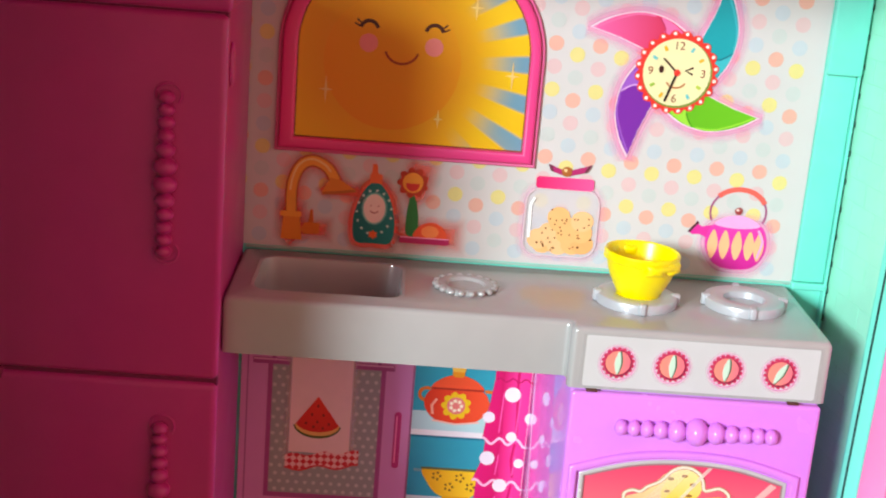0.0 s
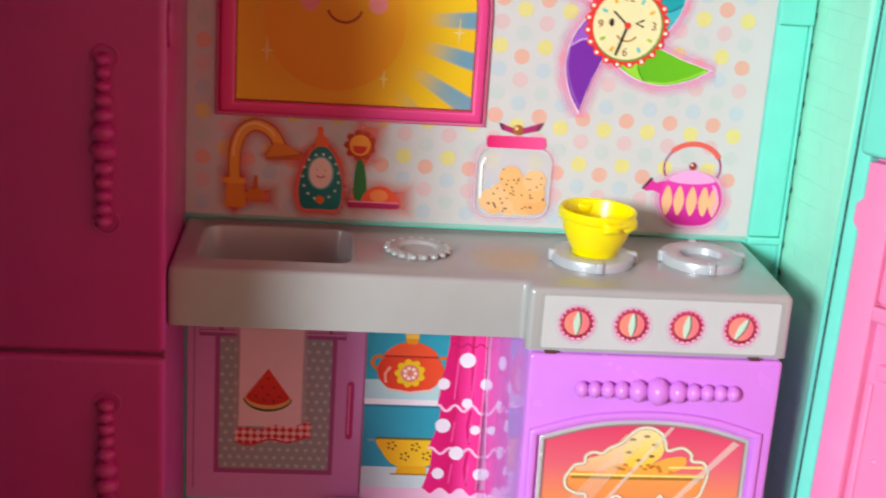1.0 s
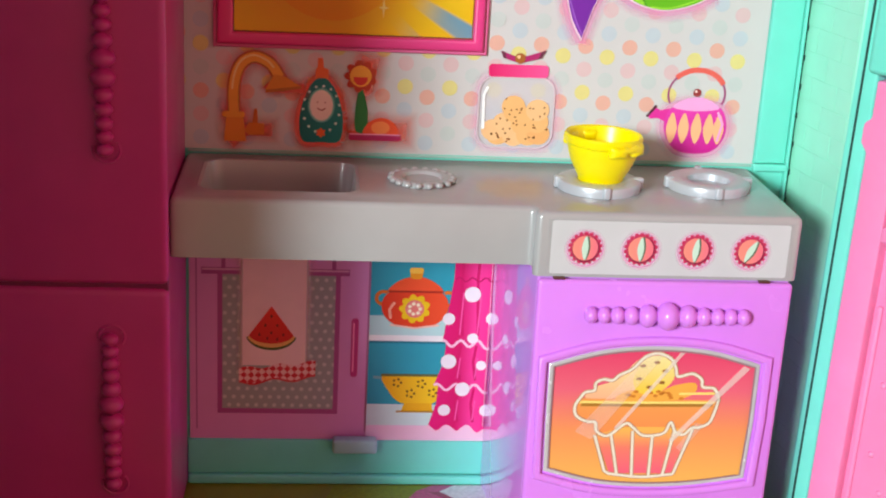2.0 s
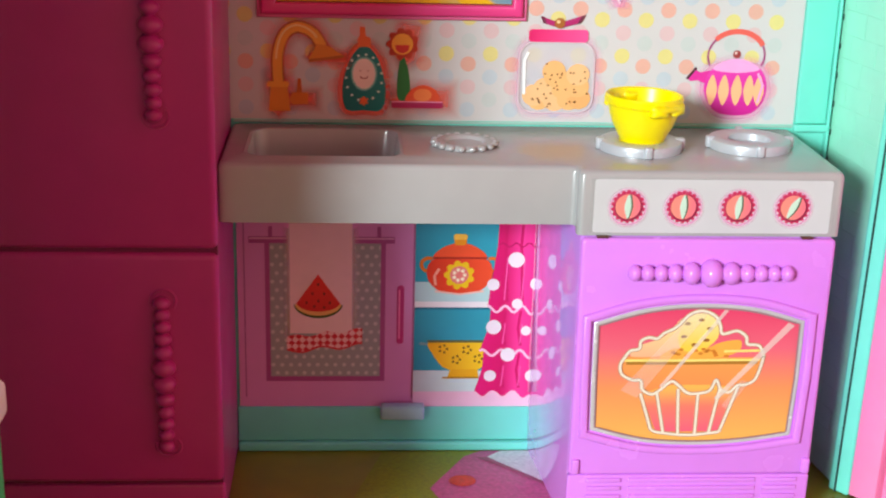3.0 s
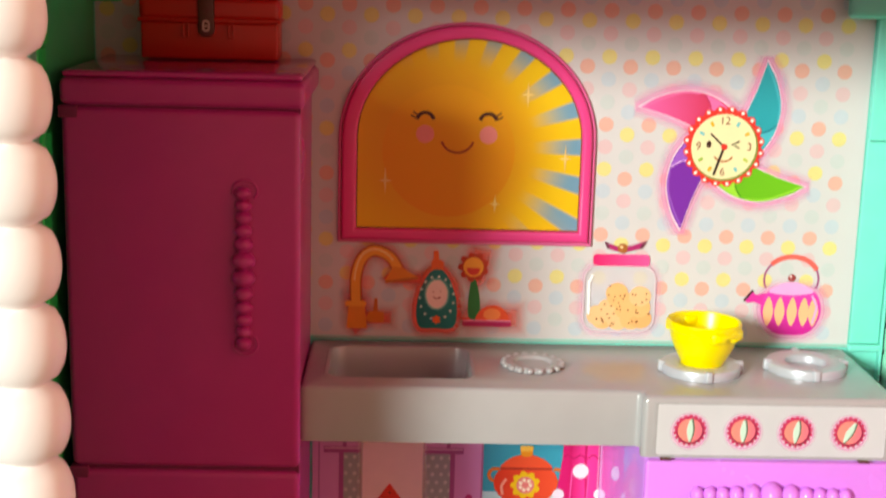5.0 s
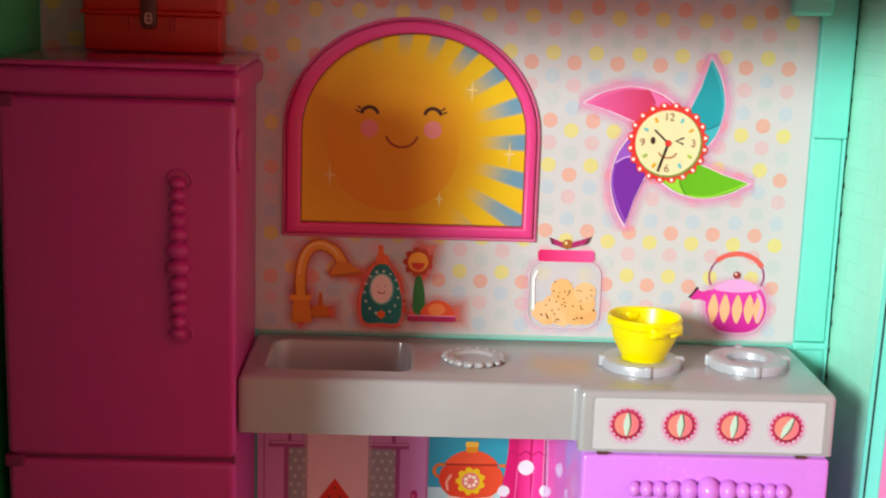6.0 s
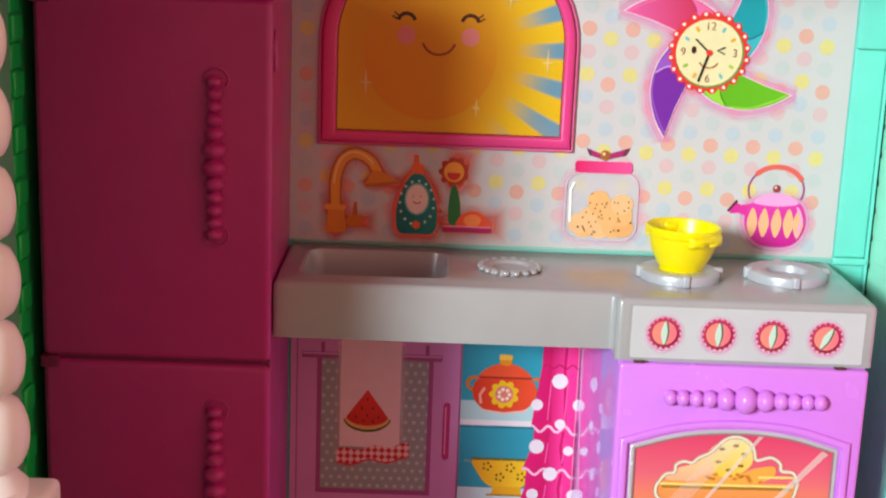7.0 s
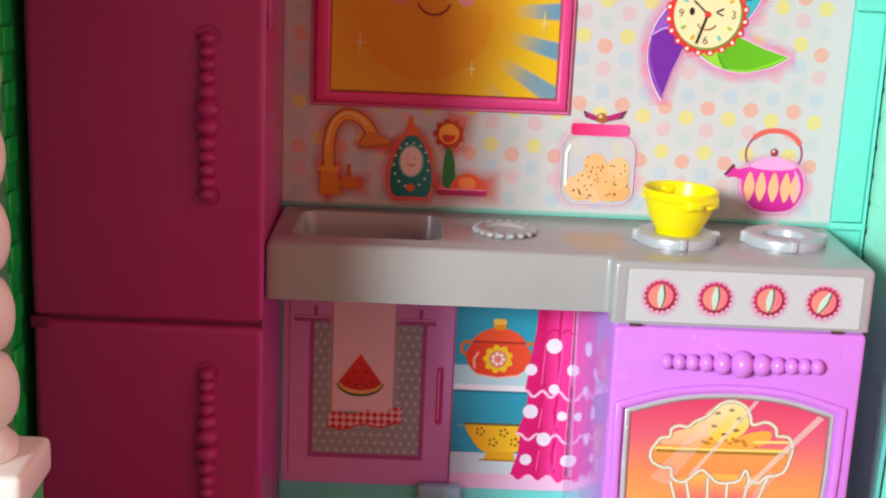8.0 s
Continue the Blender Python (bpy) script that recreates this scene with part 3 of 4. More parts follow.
kettle, a = motif("printed_kettle", "printed magenta kettle with a red handle and peach leaves", "kettle")
body = curve([(2.22, 1.842), (2.36, 1.842), (2.425, 1.9), (2.44, 1.985), (2.40, 2.07), (2.28, 2.085), (2.16, 2.065), (2.125, 1.985), (2.15, 1.9)])
a.halo(body, 0.06, HALO_PINK)
a.line("handle", oval(2.275, 2.135, 0.142, 0.118, 40, -25, 205), 0.010, pr("a2487c"))
a.line("handle_grip", oval(2.275, 2.137, 0.142, 0.118, 24, 25, 140), 0.026, pr("e8645a"))
a.shape("spout", [(2.04, 2.02), (2.075, 2.065), (2.10, 2.05), (2.15, 2.06), (2.14, 1.99), (2.09, 2.01), (2.052, 2.005)], pr("e0309c"))
a.shape("whistle", [(2.04, 2.012), (2.085, 2.068), (2.075, 2.078), (2.03, 2.02)], pr("5c2a3c"))
a.shape("body", body, blend_ink("kettle_print", ((0, "ea3fb0"), (1, "cf1f92")), 2, 2.08, 1.85))
a.shape("lid", curve([(2.165, 2.066), (2.28, 2.05), (2.395, 2.066), (2.35, 2.105), (2.28, 2.12), (2.21, 2.105)]), pr("f2a6dc"))
for x in (2.165, 2.225, 2.29, 2.352, 2.402):
    a.shape("leaf", curve([(x, 1.885), (x + 0.027, 1.96), (x, 2.04), (x - 0.027, 1.96)]), pr("f9b98a"))
a.shape("knob", oval(2.276, 2.143, 0.02, n=18), pr("9c3a3c"))
a.shape("knob_shine", oval(2.271, 2.149, 0.007, n=10), pr("f7d6d0"))
a.line("shine", [(2.39, 2.05), (2.42, 1.99), (2.40, 1.90)], 0.012, pr("f7a6da"))

# ---- cabinet front, printed on the wall under the worktop ----
front = structure("cabinet_panel", box(-0.2, 1.40, -0.012, 0.0, 0.245, 1.52), surface("cabinet_print", hexc("de92c8"), 0.32, 0.05, 0.04, 1200),
                  "mauve-pink printed cabinet front under the worktop", "cabinet")
a = Sheet(front, -0.0125)
a.line("door_gap", [[(-0.165, 0.3), (-0.165, 1.5)], [(0.70, 0.29), (0.70, 1.5)]], 0.008, pr("b6689a"))
a.shape("door_frame", rect(-0.060, 0.555, 0.390, 1.165), pr("b0508c"))
a.shape("door_glass", rect(-0.035, 0.53, 0.418, 1.165), dotted_ink("dotted_grey", "a2a39c", "ccc8c0", 0.046, 0.0105))
a.shape("handle", rrect(0.615, 0.652, 0.60, 0.925, 0.018), pr("c22c78"))
a.line("handle_shine", [(0.628, 0.63), (0.628, 0.90)], 0.008, pr("f584b6"))
a.line("rail", [(-0.14, 1.168), (0.60, 1.168)], 0.036, pr("b0508c"))
a.line("rail_shine", [(-0.135, 1.176), (0.595, 1.176)], 0.01, pr("e0a0c4"))
a.line("bracket", [[(-0.03, 1.18), (-0.03, 1.24)], [(0.52, 1.18), (0.52, 1.24)]], 0.02, pr("b0508c"))
towel, a = motif("printed_towel", "printed pale towel with a melon slice and gingham hem", "towel")
a.y = -0.0168
TW = [(0.065, 1.5), (0.385, 1.5), (0.385, 0.66), (0.065, 0.66)]
a.halo([(0.065, 0.64), (0.385, 0.64), (0.385, 1.22), (0.065, 1.22)], 0.045, halo_ink("halo_white", "f6d6d0", 0.5))
a.shape("cloth", TW, pr("f7d4cd"))
hem = [(0.048 + 0.39 * i / 20, 0.640 + 0.0022 * i + 0.010 * math.sin(i * 0.75)) for i in range(21)]
low = [(0.048 + 0.39 * i / 20, 0.560 + 0.0018 * i + 0.012 * math.sin(i * 0.62 + 2.2)) for i in range(21)]
a.shape("hem", hem + low[::-1], check_ink("gingham", "d8313c", "f6c3bd", 0.026))
a.line("hem_edge", low, 0.01, pr("d8313c"))
def slice_arc(rx, rz, z):
    return oval(0.211, z, rx, rz, 20, 190, 350)


a.shape("rind", slice_arc(0.128, 0.085, 0.83) + [(0.211, 0.90)], pr("4a5a1e"))
a.shape("rind", slice_arc(0.122, 0.073, 0.832) + [(0.211, 0.90)], pr("f2b866"))
wedge = [(0.211, 0.985)] + slice_arc(0.114, 0.055, 0.836)
a.shape("flesh", wedge, blend_ink("melon_print", ((0, "f0302c"), (1, "d81f26")), 2, 0.98, 0.79))
a.shape("seed", [oval(0.211 + x, 0.87 + z, 0.005, 0.008, 8) for x, z in ((0, .06), (-.03, .01), (.03, .01), (-.06, -.04), (0, -.03), (.06, -.04), (-.02, -.06), (.03, -.065))], pr("5a1412"))

shelf, a = motif("printed_shelf", "printed teal cupboard shelves", "shelf")
a.y = -0.0168
a.shape("recess", rect(0.706, 1.395, 0.33, 1.5), pr("2f9fb4"))
a.shape("shelf_top", [(0.706, 0.835), (1.2, 0.835), (1.2, 0.945), (0.706, 0.945)], pr("b8dcdc"))
a.shape("shelf_edge", rect(0.706, 1.2, 0.805, 0.838), pr("f2eef0"))
a.line("shelf_shade", [(0.706, 0.80), (1.2, 0.80)], 0.012, pr("1d7288"))
a.shape("shelf_top", rect(0.706, 1.395, 0.33, 0.452), pr("cfe6e4"))
a.shape("rail", rect(0.706, 1.395, 0.246, 0.332), pr("f2c6de"))
pan, a = motif("printed_casserole", "printed red casserole with a yellow flower", "pot")
a.y = -0.0192
for x, a0 in ((0.775, 60), (1.10, -120)):
    a.line("ear", oval(x, 1.04, 0.038, 0.035, 14, a0, a0 + 240), 0.018, pr("d9701c"))
a.shape("body", curve([(0.80, 1.07), (0.935, 1.08), (1.07, 1.07), (1.105, 0.985), (1.05, 0.905), (0.935, 0.884), (0.82, 0.905), (0.765, 0.985)]), blend_ink("pan_print", ((0, "e23a22"), (1, "f0522e")), 0, 0.78, 1.09))
a.shape("lid", curve([(0.80, 1.078), (0.85, 1.135), (0.935, 1.158), (1.02, 1.135), (1.07, 1.078), (0.935, 1.072)]), pr("f0552e"))
a.line("lid_rim", [(0.795, 1.077), (1.075, 1.077)], 0.010, pr("a8281c"))
a.shape("knob", rrect(0.903, 0.967, 1.145, 1.20, 0.02), pr("e8931c"))
a.shape("knob_cap", rrect(0.90, 0.97, 1.175, 1.206, 0.012), pr("f6bf4a"))
a.shape("flower", scallop(0.933, 0.985, 0.062, 0.018, 9), pr("f2c61c"))
a.shape("flower_core", oval(0.933, 0.985, 0.048), pr("e87e76"))
a.shape("flower_dot", [oval(0.933 + 0.028 * math.cos(k), 0.985 + 0.028 * math.sin(k), 0.010, n=10) for k in [2 * math.pi * i / 7 for i in range(7)]], pr("fbe8c8"))
a.line("shine", [(0.812, 0.93), (0.805, 0.98), (0.83, 1.02)], 0.015, pr("f9a48c"))
a.line("foot", [(0.81, 0.898), (0.935, 0.88), (1.06, 0.898)], 0.01, pr("f9c6b4"))
bowl, a = motif("printed_colander", "printed yellow colander on a shelf", "colander")
a.y = -0.0192
a.line("ear", [(0.735, 0.605), (0.79, 0.60), (0.82, 0.57)], 0.016, pr("7aa6a8"))
a.shape("body", curve([(0.785, 0.612), (0.95, 0.612), (1.13, 0.612), (1.11, 0.52), (1.04, 0.455), (0.94, 0.448), (0.865, 0.47), (0.815, 0.53)], n=6), blend_ink("colander_print", ((0, "f2b21c"), (1, "fbd22a")), 0, 0.8, 1.08))
a.line("rim", [(0.775, 0.617), (1.08, 0.617)], 0.014, pr("6a6a3a"))
a.shape("foot", [(0.885, 0.412), (1.05, 0.412), (1.045, 0.46), (0.9, 0.46)], pr("f0b41c"))
a.line("foot_rim", [(0.86, 0.412), (1.07, 0.412)], 0.01, pr("b5801c"))
a.shape("hole", [oval(x + 0.02 * math.cos(k), z + 0.02 * math.sin(k), 0.007, n=8) for x, z in ((0.86, 0.575), (0.93, 0.515), (0.985, 0.57), (1.045, 0.52)) for k in [2 * math.pi * i / 5 for i in range(5)]], pr("7a4a1c"))
cur, a = motif("printed_curtain", "printed hot pink ruffled curtain with white dots", "curtain")
a.y = -0.0212
M_CUR = blend_ink("curtain_print", ((0, "e8187a"), (1, "ec2484"), (0.35, "d40f66"), (0.6, "f43c96")), 0, 1.05, 1.39)


def tier(zt, zb, l0, l1, k):
    bot = [(l1 + (1.394 - l1) * i / 24, zb + 0.018 * math.sin(i * 0.9 + k) - (0.03 if i > 14 else 0) * (i - 14) / 10) for i in range(25)]
    return [(1.394, zt), (l0, zt), (l0 - 0.008, (zt + zb) / 2)] + bot, bot


for zt, zb, l0, l1, k in ((0.60, 0.315, 1.075, 1.03, 2.0), (0.84, 0.555, 1.105, 1.05, 0.6), (1.5, 0.80, 1.135, 1.085, 1.4)):
    pts, bot = tier(zt, zb, l0, l1, k)
    a.shape("ruffle", pts, M_CUR)
    a.line("ruffle_hem", bot, 0.014, pr("f7c3dc"))
    a.line("fold", [[(x, zt - 0.05), (x - 0.012, (zt + zb) / 2), (x + 0.004, zb + 0.04)] for x in (1.18, 1.26, 1.34)], 0.014, pr("d00c64"))
    a.line("fold_light", [[(x + 0.03, min(zt, 1.2) - 0.12), (x + 0.02, zb + 0.05)] for x in (1.15, 1.24, 1.30)], 0.007, pr("f25aa6"))
a.line("side_edge", [(1.318, 0.33), (1.318, 1.5)], 0.004, pr("e4a4c8"))
a.line("heading", [(1.135 + 0.26 * i / 16, 1.15 + 0.012 * math.sin(i * 1.5)) for i in range(17)], 0.008, pr("c00c5c"))
a.shape("white_dot", [oval(x, z, r * 0.8) for x, z, r in ((1.225, 1.07, 0.052), (1.335, 0.94, 0.043), (1.238, 0.83, 0.035), (1.12, 0.70, 0.05), (1.29, 0.68, 0.033), (1.20, 0.545, 0.048), (1.11, 0.425, 0.04), (1.33, 0.425, 0.043), (1.11, 0.935, 0.04))], pr("ece2ea"))

skirt = structure("baseboard", box(-0.21, 1.42, -0.03, 0.0, 0.055, 0.246, 0.006), M_TEAL, "mint plastic plinth under the cabinet", "baseboard")
part("lip", box(-0.21, 1.42, -0.055, 0.0, 0.001, 0.052, 0.012), M_TEAL, skirt)
latch = part("latch", box(0.535, 0.765, -0.10, -0.031, 0.2, 0.278, 0.015), surface("latch_plastic", hexc("9fcfd2"), 0.35), None)
tagged(latch, "small pale blue plastic latch on the plinth", "latch")

# ---- floor print ----
rug = thing("printed_rug", "printed pink picnic rug with white stripe", "rug")


def flat(name, pts, h, layer, rug=rug):
    bm = bmesh.new()
    f = bm.faces.new([bm.verts.new((x, y, 0.002 + 0.0015 * layer)) for x, y in pts])
    if f.normal.z < 0:
        f.normal_flip()
    part(name, bm, surface("print_floor_" + h + name, hexc(h), 0.38, 0.4, 0.3, 420, patch=420), rug, smooth=False)


flat("grass", [(0.55, -0.06), (1.5, -0.06), (1.5, -1.2), (0.2, -1.2)], "8a961c", 0)
flat("cloth", [(0.78, -0.47), (0.98, -0.12), (1.07, -0.06), (1.5, -0.06), (1.5, -1.2), (1.05, -1.2)], "c85a8c", 1)
flat("stripe", [(1.10, -0.13), (1.18, -0.06), (1.36, -0.06), (1.46, -0.22), (1.46, -0.5), (1.43, -0.48)], "e9e2ea", 2)
flat("edge", [(1.04, -0.14), (1.10, -0.135), (1.44, -0.485), (1.44, -0.53), (1.2, -0.27)], "a8486c", 3)
flat("blot", [(0.95 + 0.07 * math.cos(k), -0.40 + 0.06 * math.sin(k)) for k in [i * 0.52 for i in range(12)]], "d8402c", 4)


# ---- refrigerator ----
def bead_handle(x, z0, z1, y, parent, material, n=13, axis="z", swell=0.014):
    """A moulded handle of beads that swell towards its middle, in one turned piece."""
    rs = [0.036 + swell * math.exp(-((i - (n - 1) / 2) / 1.1) ** 2) + 0.007 * math.exp(-((i - (n - 1) / 2) / 3.5) ** 2) for i in range(n)]
    k, at, prof = (z1 - z0) / sum(2 * r for r in rs), z0, []
    for r in rs:
        c = at + r * k
        at += 2 * r * k
        prof += [(r * max(0.42, math.sqrt(max(0, 1 - (q / 6.2) ** 2))), c + r * k * q / 6) for q in range(-6, 7)][0 if r is rs[0] else 1:]
    bm = lathe(prof, 0, 0, 0, 20)
    if axis == "x":
        bmesh.ops.rotate(bm, cent=(0, 0, 0), matrix=Matrix.Rotation(radians(90), 3, "Y"), verts=bm.verts)
        bmesh.ops.translate(bm, vec=(0, y - 0.008, x), verts=bm.verts)
    else:
        bmesh.ops.translate(bm, vec=(x, y - 0.008, 0), verts=bm.verts)
    return part("handle", bm, material, parent)


def tube(path, radius, n=8):
    """A round bar along points (x, y, z)."""
    bm, rings = bmesh.new(), []
    pts = [Vector(p) for p in path]
    for i, p in enumerate(pts):
        d = (pts[min(i + 1, len(pts) - 1)] - pts[max(i - 1, 0)]).normalized()
        u = d.cross(Vector((0, 1, 0))).normalized()
        v = d.cross(u)
        rings.append([bm.verts.new(p + radius * (math.cos(2 * math.pi * q / n) * u + math.sin(2 * math.pi * q / n) * v)) for q in range(n)])
    for a, b in zip(rings, rings[1:]):
        for q in range(n):
            bm.faces.new((a[q], a[(q + 1) % n], b[(q + 1) % n], b[q]))
    bm.faces.new(rings[0]), bm.faces.new(rings[-1])
    bmesh.ops.recalc_face_normals(bm, faces=bm.faces[:])
    return bm


fridge = thing("refrigerator", "magenta plastic toy refrigerator with beaded handles", "refrigerator")
part("body", box(-1.235, -0.212, -0.90, -0.005, 0.0, 3.10, 0.03), M_FRIDGE, fridge)
top = part("top", box(-1.228, -0.178, -0.985, -0.005, 3.070, 3.185, 0.03, 5), M_FRIDGE, fridge)
part("top_tray", box(-1.222, -0.192, -0.945, -0.01, 3.185, 3.215, 0.014), surface("fridge_top_plastic", hexc("c02c86"), 0.14, 0.06, 0.02, 1800, coat=0.4), top)
part("gap", box(-1.19, -0.20, -0.955, -0.91, 0.3, 3.08), M_FRIDGE_DARK, fridge, "darkened box standing in for shade in the door gap")
for z0, z1, h0, h1 in ((1.430, 3.062, 2.0, 2.73), (0.31, 1.414, 0.48, 1.22)):
    d = part("door", box(-1.225, -0.194, -0.98, -0.905, z0, z1, 0.034, 5), M_FRIDGE, fridge)
    bead_handle(-0.443, h0, h1, -0.99, d, M_FRIDGE, 12)
    for hz, s in ((h1 + 0.01, 1), (h0 - 0.01, -1)):
        arc = oval(-0.437, hz - 0.03 * s, 0.055, 0.05, 14, -40 if s > 0 else 40, 200 if s > 0 else -200)
        part("loop", tube([(x, -0.981, z) for x, z in arc], 0.007), M_FRIDGE, d)
for z in (3.048, 1.410):
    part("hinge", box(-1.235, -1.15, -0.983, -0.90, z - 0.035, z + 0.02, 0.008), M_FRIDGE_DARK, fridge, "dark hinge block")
part("plinth", box(-1.225, -0.194, -0.94, -0.90, 0.0, 0.285, 0.02), M_FRIDGE, fridge)
part("side_bump", ball(-0.207, -0.75, 2.82, 0.02, 0.05, 0.10), M_FRIDGE, fridge)

# ---- red case on the refrigerator ----
case = thing("toy_case", "red plastic toy case with a brown buckle strap", "case")
part("base", box(-1.015, -0.360, -0.235, -0.035, 3.217, 3.395, 0.014), M_RED, case)
part("lid", box(-1.024, -0.352, -0.242, -0.034, 3.397, 3.515, 0.03, 4), M_RED, case)
part("lid_rim", box(-1.028, -0.348, -0.248, -0.034, 3.392, 3.412, 0.006), M_RED, case)
part("strap", slab(rrect(-0.738, -0.662, 3.325, 3.525, 0.03), -0.262, -0.236, 0.008), M_BROWN, case, "brown strap")
part("buckle", hoop(rrect(-0.718, -0.682, 3.35, 3.405, 0.016), rrect(-0.709, -0.691, 3.360, 3.395, 0.007), -0.268, -0.261, 0.002), pr("c9a79a"), case)
part("buckle_bar", box(-0.712, -0.688, -0.267, -0.262, 3.373, 3.382), pr("c9a79a"), case)
for x in (-0.80, -0.585):
    part("clasp", hoop(rrect(x - 0.016, x + 0.016, 3.315, 3.392, 0.014), rrect(x - 0.008, x + 0.008, 3.325, 3.382, 0.006), -0.247, -0.234, 0.003), M_RED, case)

# ---- worktop with sink ----
top = thing("worktop", "silver plastic worktop with moulded sink, drain ring and hob", "worktop")


def rounded(pts, r, n=5):
    """A closed outline with its corners rounded."""
    out, k = [], len(pts)
    for i in range(k):
        a, b, c = (Vector(pts[(i + q) % k]) for q in (-1, 0, 1))
        p, q = b + (a - b).normalized() * r, b + (c - b).normalized() * r
        for s in range(n + 1):
            t = s / n
            out.append(((1 - t) ** 2 * p + 2 * t * (1 - t) * b + t * t * q)[:])
    return out


def worktop():
    """A deep L-shaped slab with a sunk basin; its wider end is the hob."""
    bm = bmesh.new()
    x0, xm, x1, y0, yh, y1, z1 = -0.208, 1.383, 2.577, -0.80, -0.872, -0.006, 1.772
    sx0, sx1, sy0, sy1, dz = -0.085, 0.595, -0.66, -0.16, 0.25

    def loop(pts, z):
        return [bm.verts.new((x, y, z)) for x, y in pts]

    def ell(d):
        return rounded([(x0 + d, y0 + d), (xm + d, y0 + d), (xm + d, yh + d), (x1 - d, yh + d), (x1 - d, y1 - d), (x0 + d, y1 - d)], 0.03)

    def basin(d):
        return rrect(sx0 + d, sx1 - d, sy0 + d, sy1 - d, 0.07 - 0.4 * d, 6)
    shell = [[bm.verts.new((x, y, 1.474 if x > xm - 0.001 else 1.502)) for x, y in ell(0.0)], loop(ell(0.0), z1 - 0.028), loop(ell(0.004), z1 - 0.014), loop(ell(0.012), z1 - 0.004), loop(ell(0.026), z1)]
    bowl = [loop(basin(d), z1 + h) for d, h in ((-0.03, 0.0), (-0.02, 0.006), (-0.005, 0.003), (0.0, -0.015), (0.02, 0.03 - dz), (0.05, -dz))]
    for rows in (shell, bowl):
        for a, b in zip(rows, rows[1:]):
            k = len(a)
            for i in range(k):
                bm.faces.new((a[i], a[(i + 1) % k], b[(i + 1) % k], b[i]))
    bm.faces.new(bowl[-1])
    rim = [bm.edges.get((r[i], r[(i + 1) % len(r)])) for r in (shell[-1], bowl[0]) for i in range(len(r))]
    bmesh.ops.triangle_fill(bm, edges=rim, use_beauty=True)
    bmesh.ops.triangulate(bm, faces=[bm.faces.new(shell[0][::-1])])
    bmesh.ops.recalc_face_normals(bm, faces=bm.faces[:])
    return bm


part("slab", worktop(), M_SILVER, top)
ring = lathe([(0.086, 0.0), (0.138, 0.0), (0.14, 0.012), (0.132, 0.022), (0.115, 0.026), (0.096, 0.022), (0.086, 0.008)], 0.906, -0.42, 1.771, 48)
bm = bmesh.new()
join(bm, ring)
drain = part("drain_ring", bm, M_SILVER, top)
for i in range(18):
    k = 2 * math.pi * i / 18
    part("bead", ball(0.906 + 0.143 * math.cos(k), -0.42 + 0.143 * math.sin(k), 1.785, 0.019, 0.019, 0.014, n=10), M_SILVER, drain)
# no hole here: a darker silver disc carries the drain's shade
part("drain_floor", lathe([(0.09, 0), (0.09, 0.004)], 0.906, -0.42, 1.771, 32), surface("drain_shade", hexc("6e6c70"), 0.4, 0.1, 0.0), drain, "dark disc painted as the shaded drain opening")

# ---- stove ----
stove = thing("stove", "orchid purple plastic toy stove under the silver hob", "stove")
bm = box(1.405, 2.553, -0.86, -0.026, 0.0, 1.47, 0.012)
for v in bm.verts:  # the side flares slightly towards the back
    if v.co.x < 1.6:
        v.co.x -= 0.084 * (v.co.y + 0.86) / 0.834
part("body", bm, M_PURPLE_SHEET, stove, "glossy orchid side sheet")
hob = part("control_strip", box(1.435, 2.538, -0.8735, -0.870, 1.482, 1.742, 0.001, 1), M_SILVER, top, "strip with four printed knobs")
panel = Sheet(hob, -0.8745)
panel.shape("control_panel", rrect(1.45, 2.523, 1.489, 1.736, 0.012), surface("panel_foil", hexc("d8dade"), 0.30, 0.05, 0.0, 300, metal=0.2))
for i, lean in enumerate((0, 0, 4, 26)):
    kx, kz = 1.603 + 0.2488 * i, 1.611
    knob = part("knob_print", slab(oval(kx, kz, 0.06, n=24), -0.877, -0.8765), pr("c22e5a"), hob)
    ks = Sheet(knob, -0.877)
    ks.halo(oval(kx, kz - 0.004, 0.074), 0.025, HALO_PINK)
    ks.shape("rim", scallop(kx, kz, 0.066, 0.011, 18), pr("c22e5a"))
    ks.shape("shade", oval(kx + 0.003, kz - 0.004, 0.062), pr("8a1c40"))
    ks.shape("face", oval(kx, kz, 0.057), blend_ink("knob_face_" + str(i), ((0, "f0907e"), (1, "ee7284"), (0.45, "f08a80")), 0, kx - 0.057, kx + 0.057))
    c, s = math.cos(radians(-lean)), math.sin(radians(-lean))
    rot = lambda pts: [(kx + x * c - z * s, kz + x * s + z * c) for x, z in pts]
    ks.shape("grip_shade", rot(curve([(0.004, -0.058), (0.022, 0), (0.010, 0.058), (-0.006, 0)], n=6)), pr("4c6a54"))
    ks.shape("grip", rot(curve([(0, -0.056), (0.014, 0), (0.002, 0.056), (-0.016, 0)], n=6)), pr("c8e2d0"))


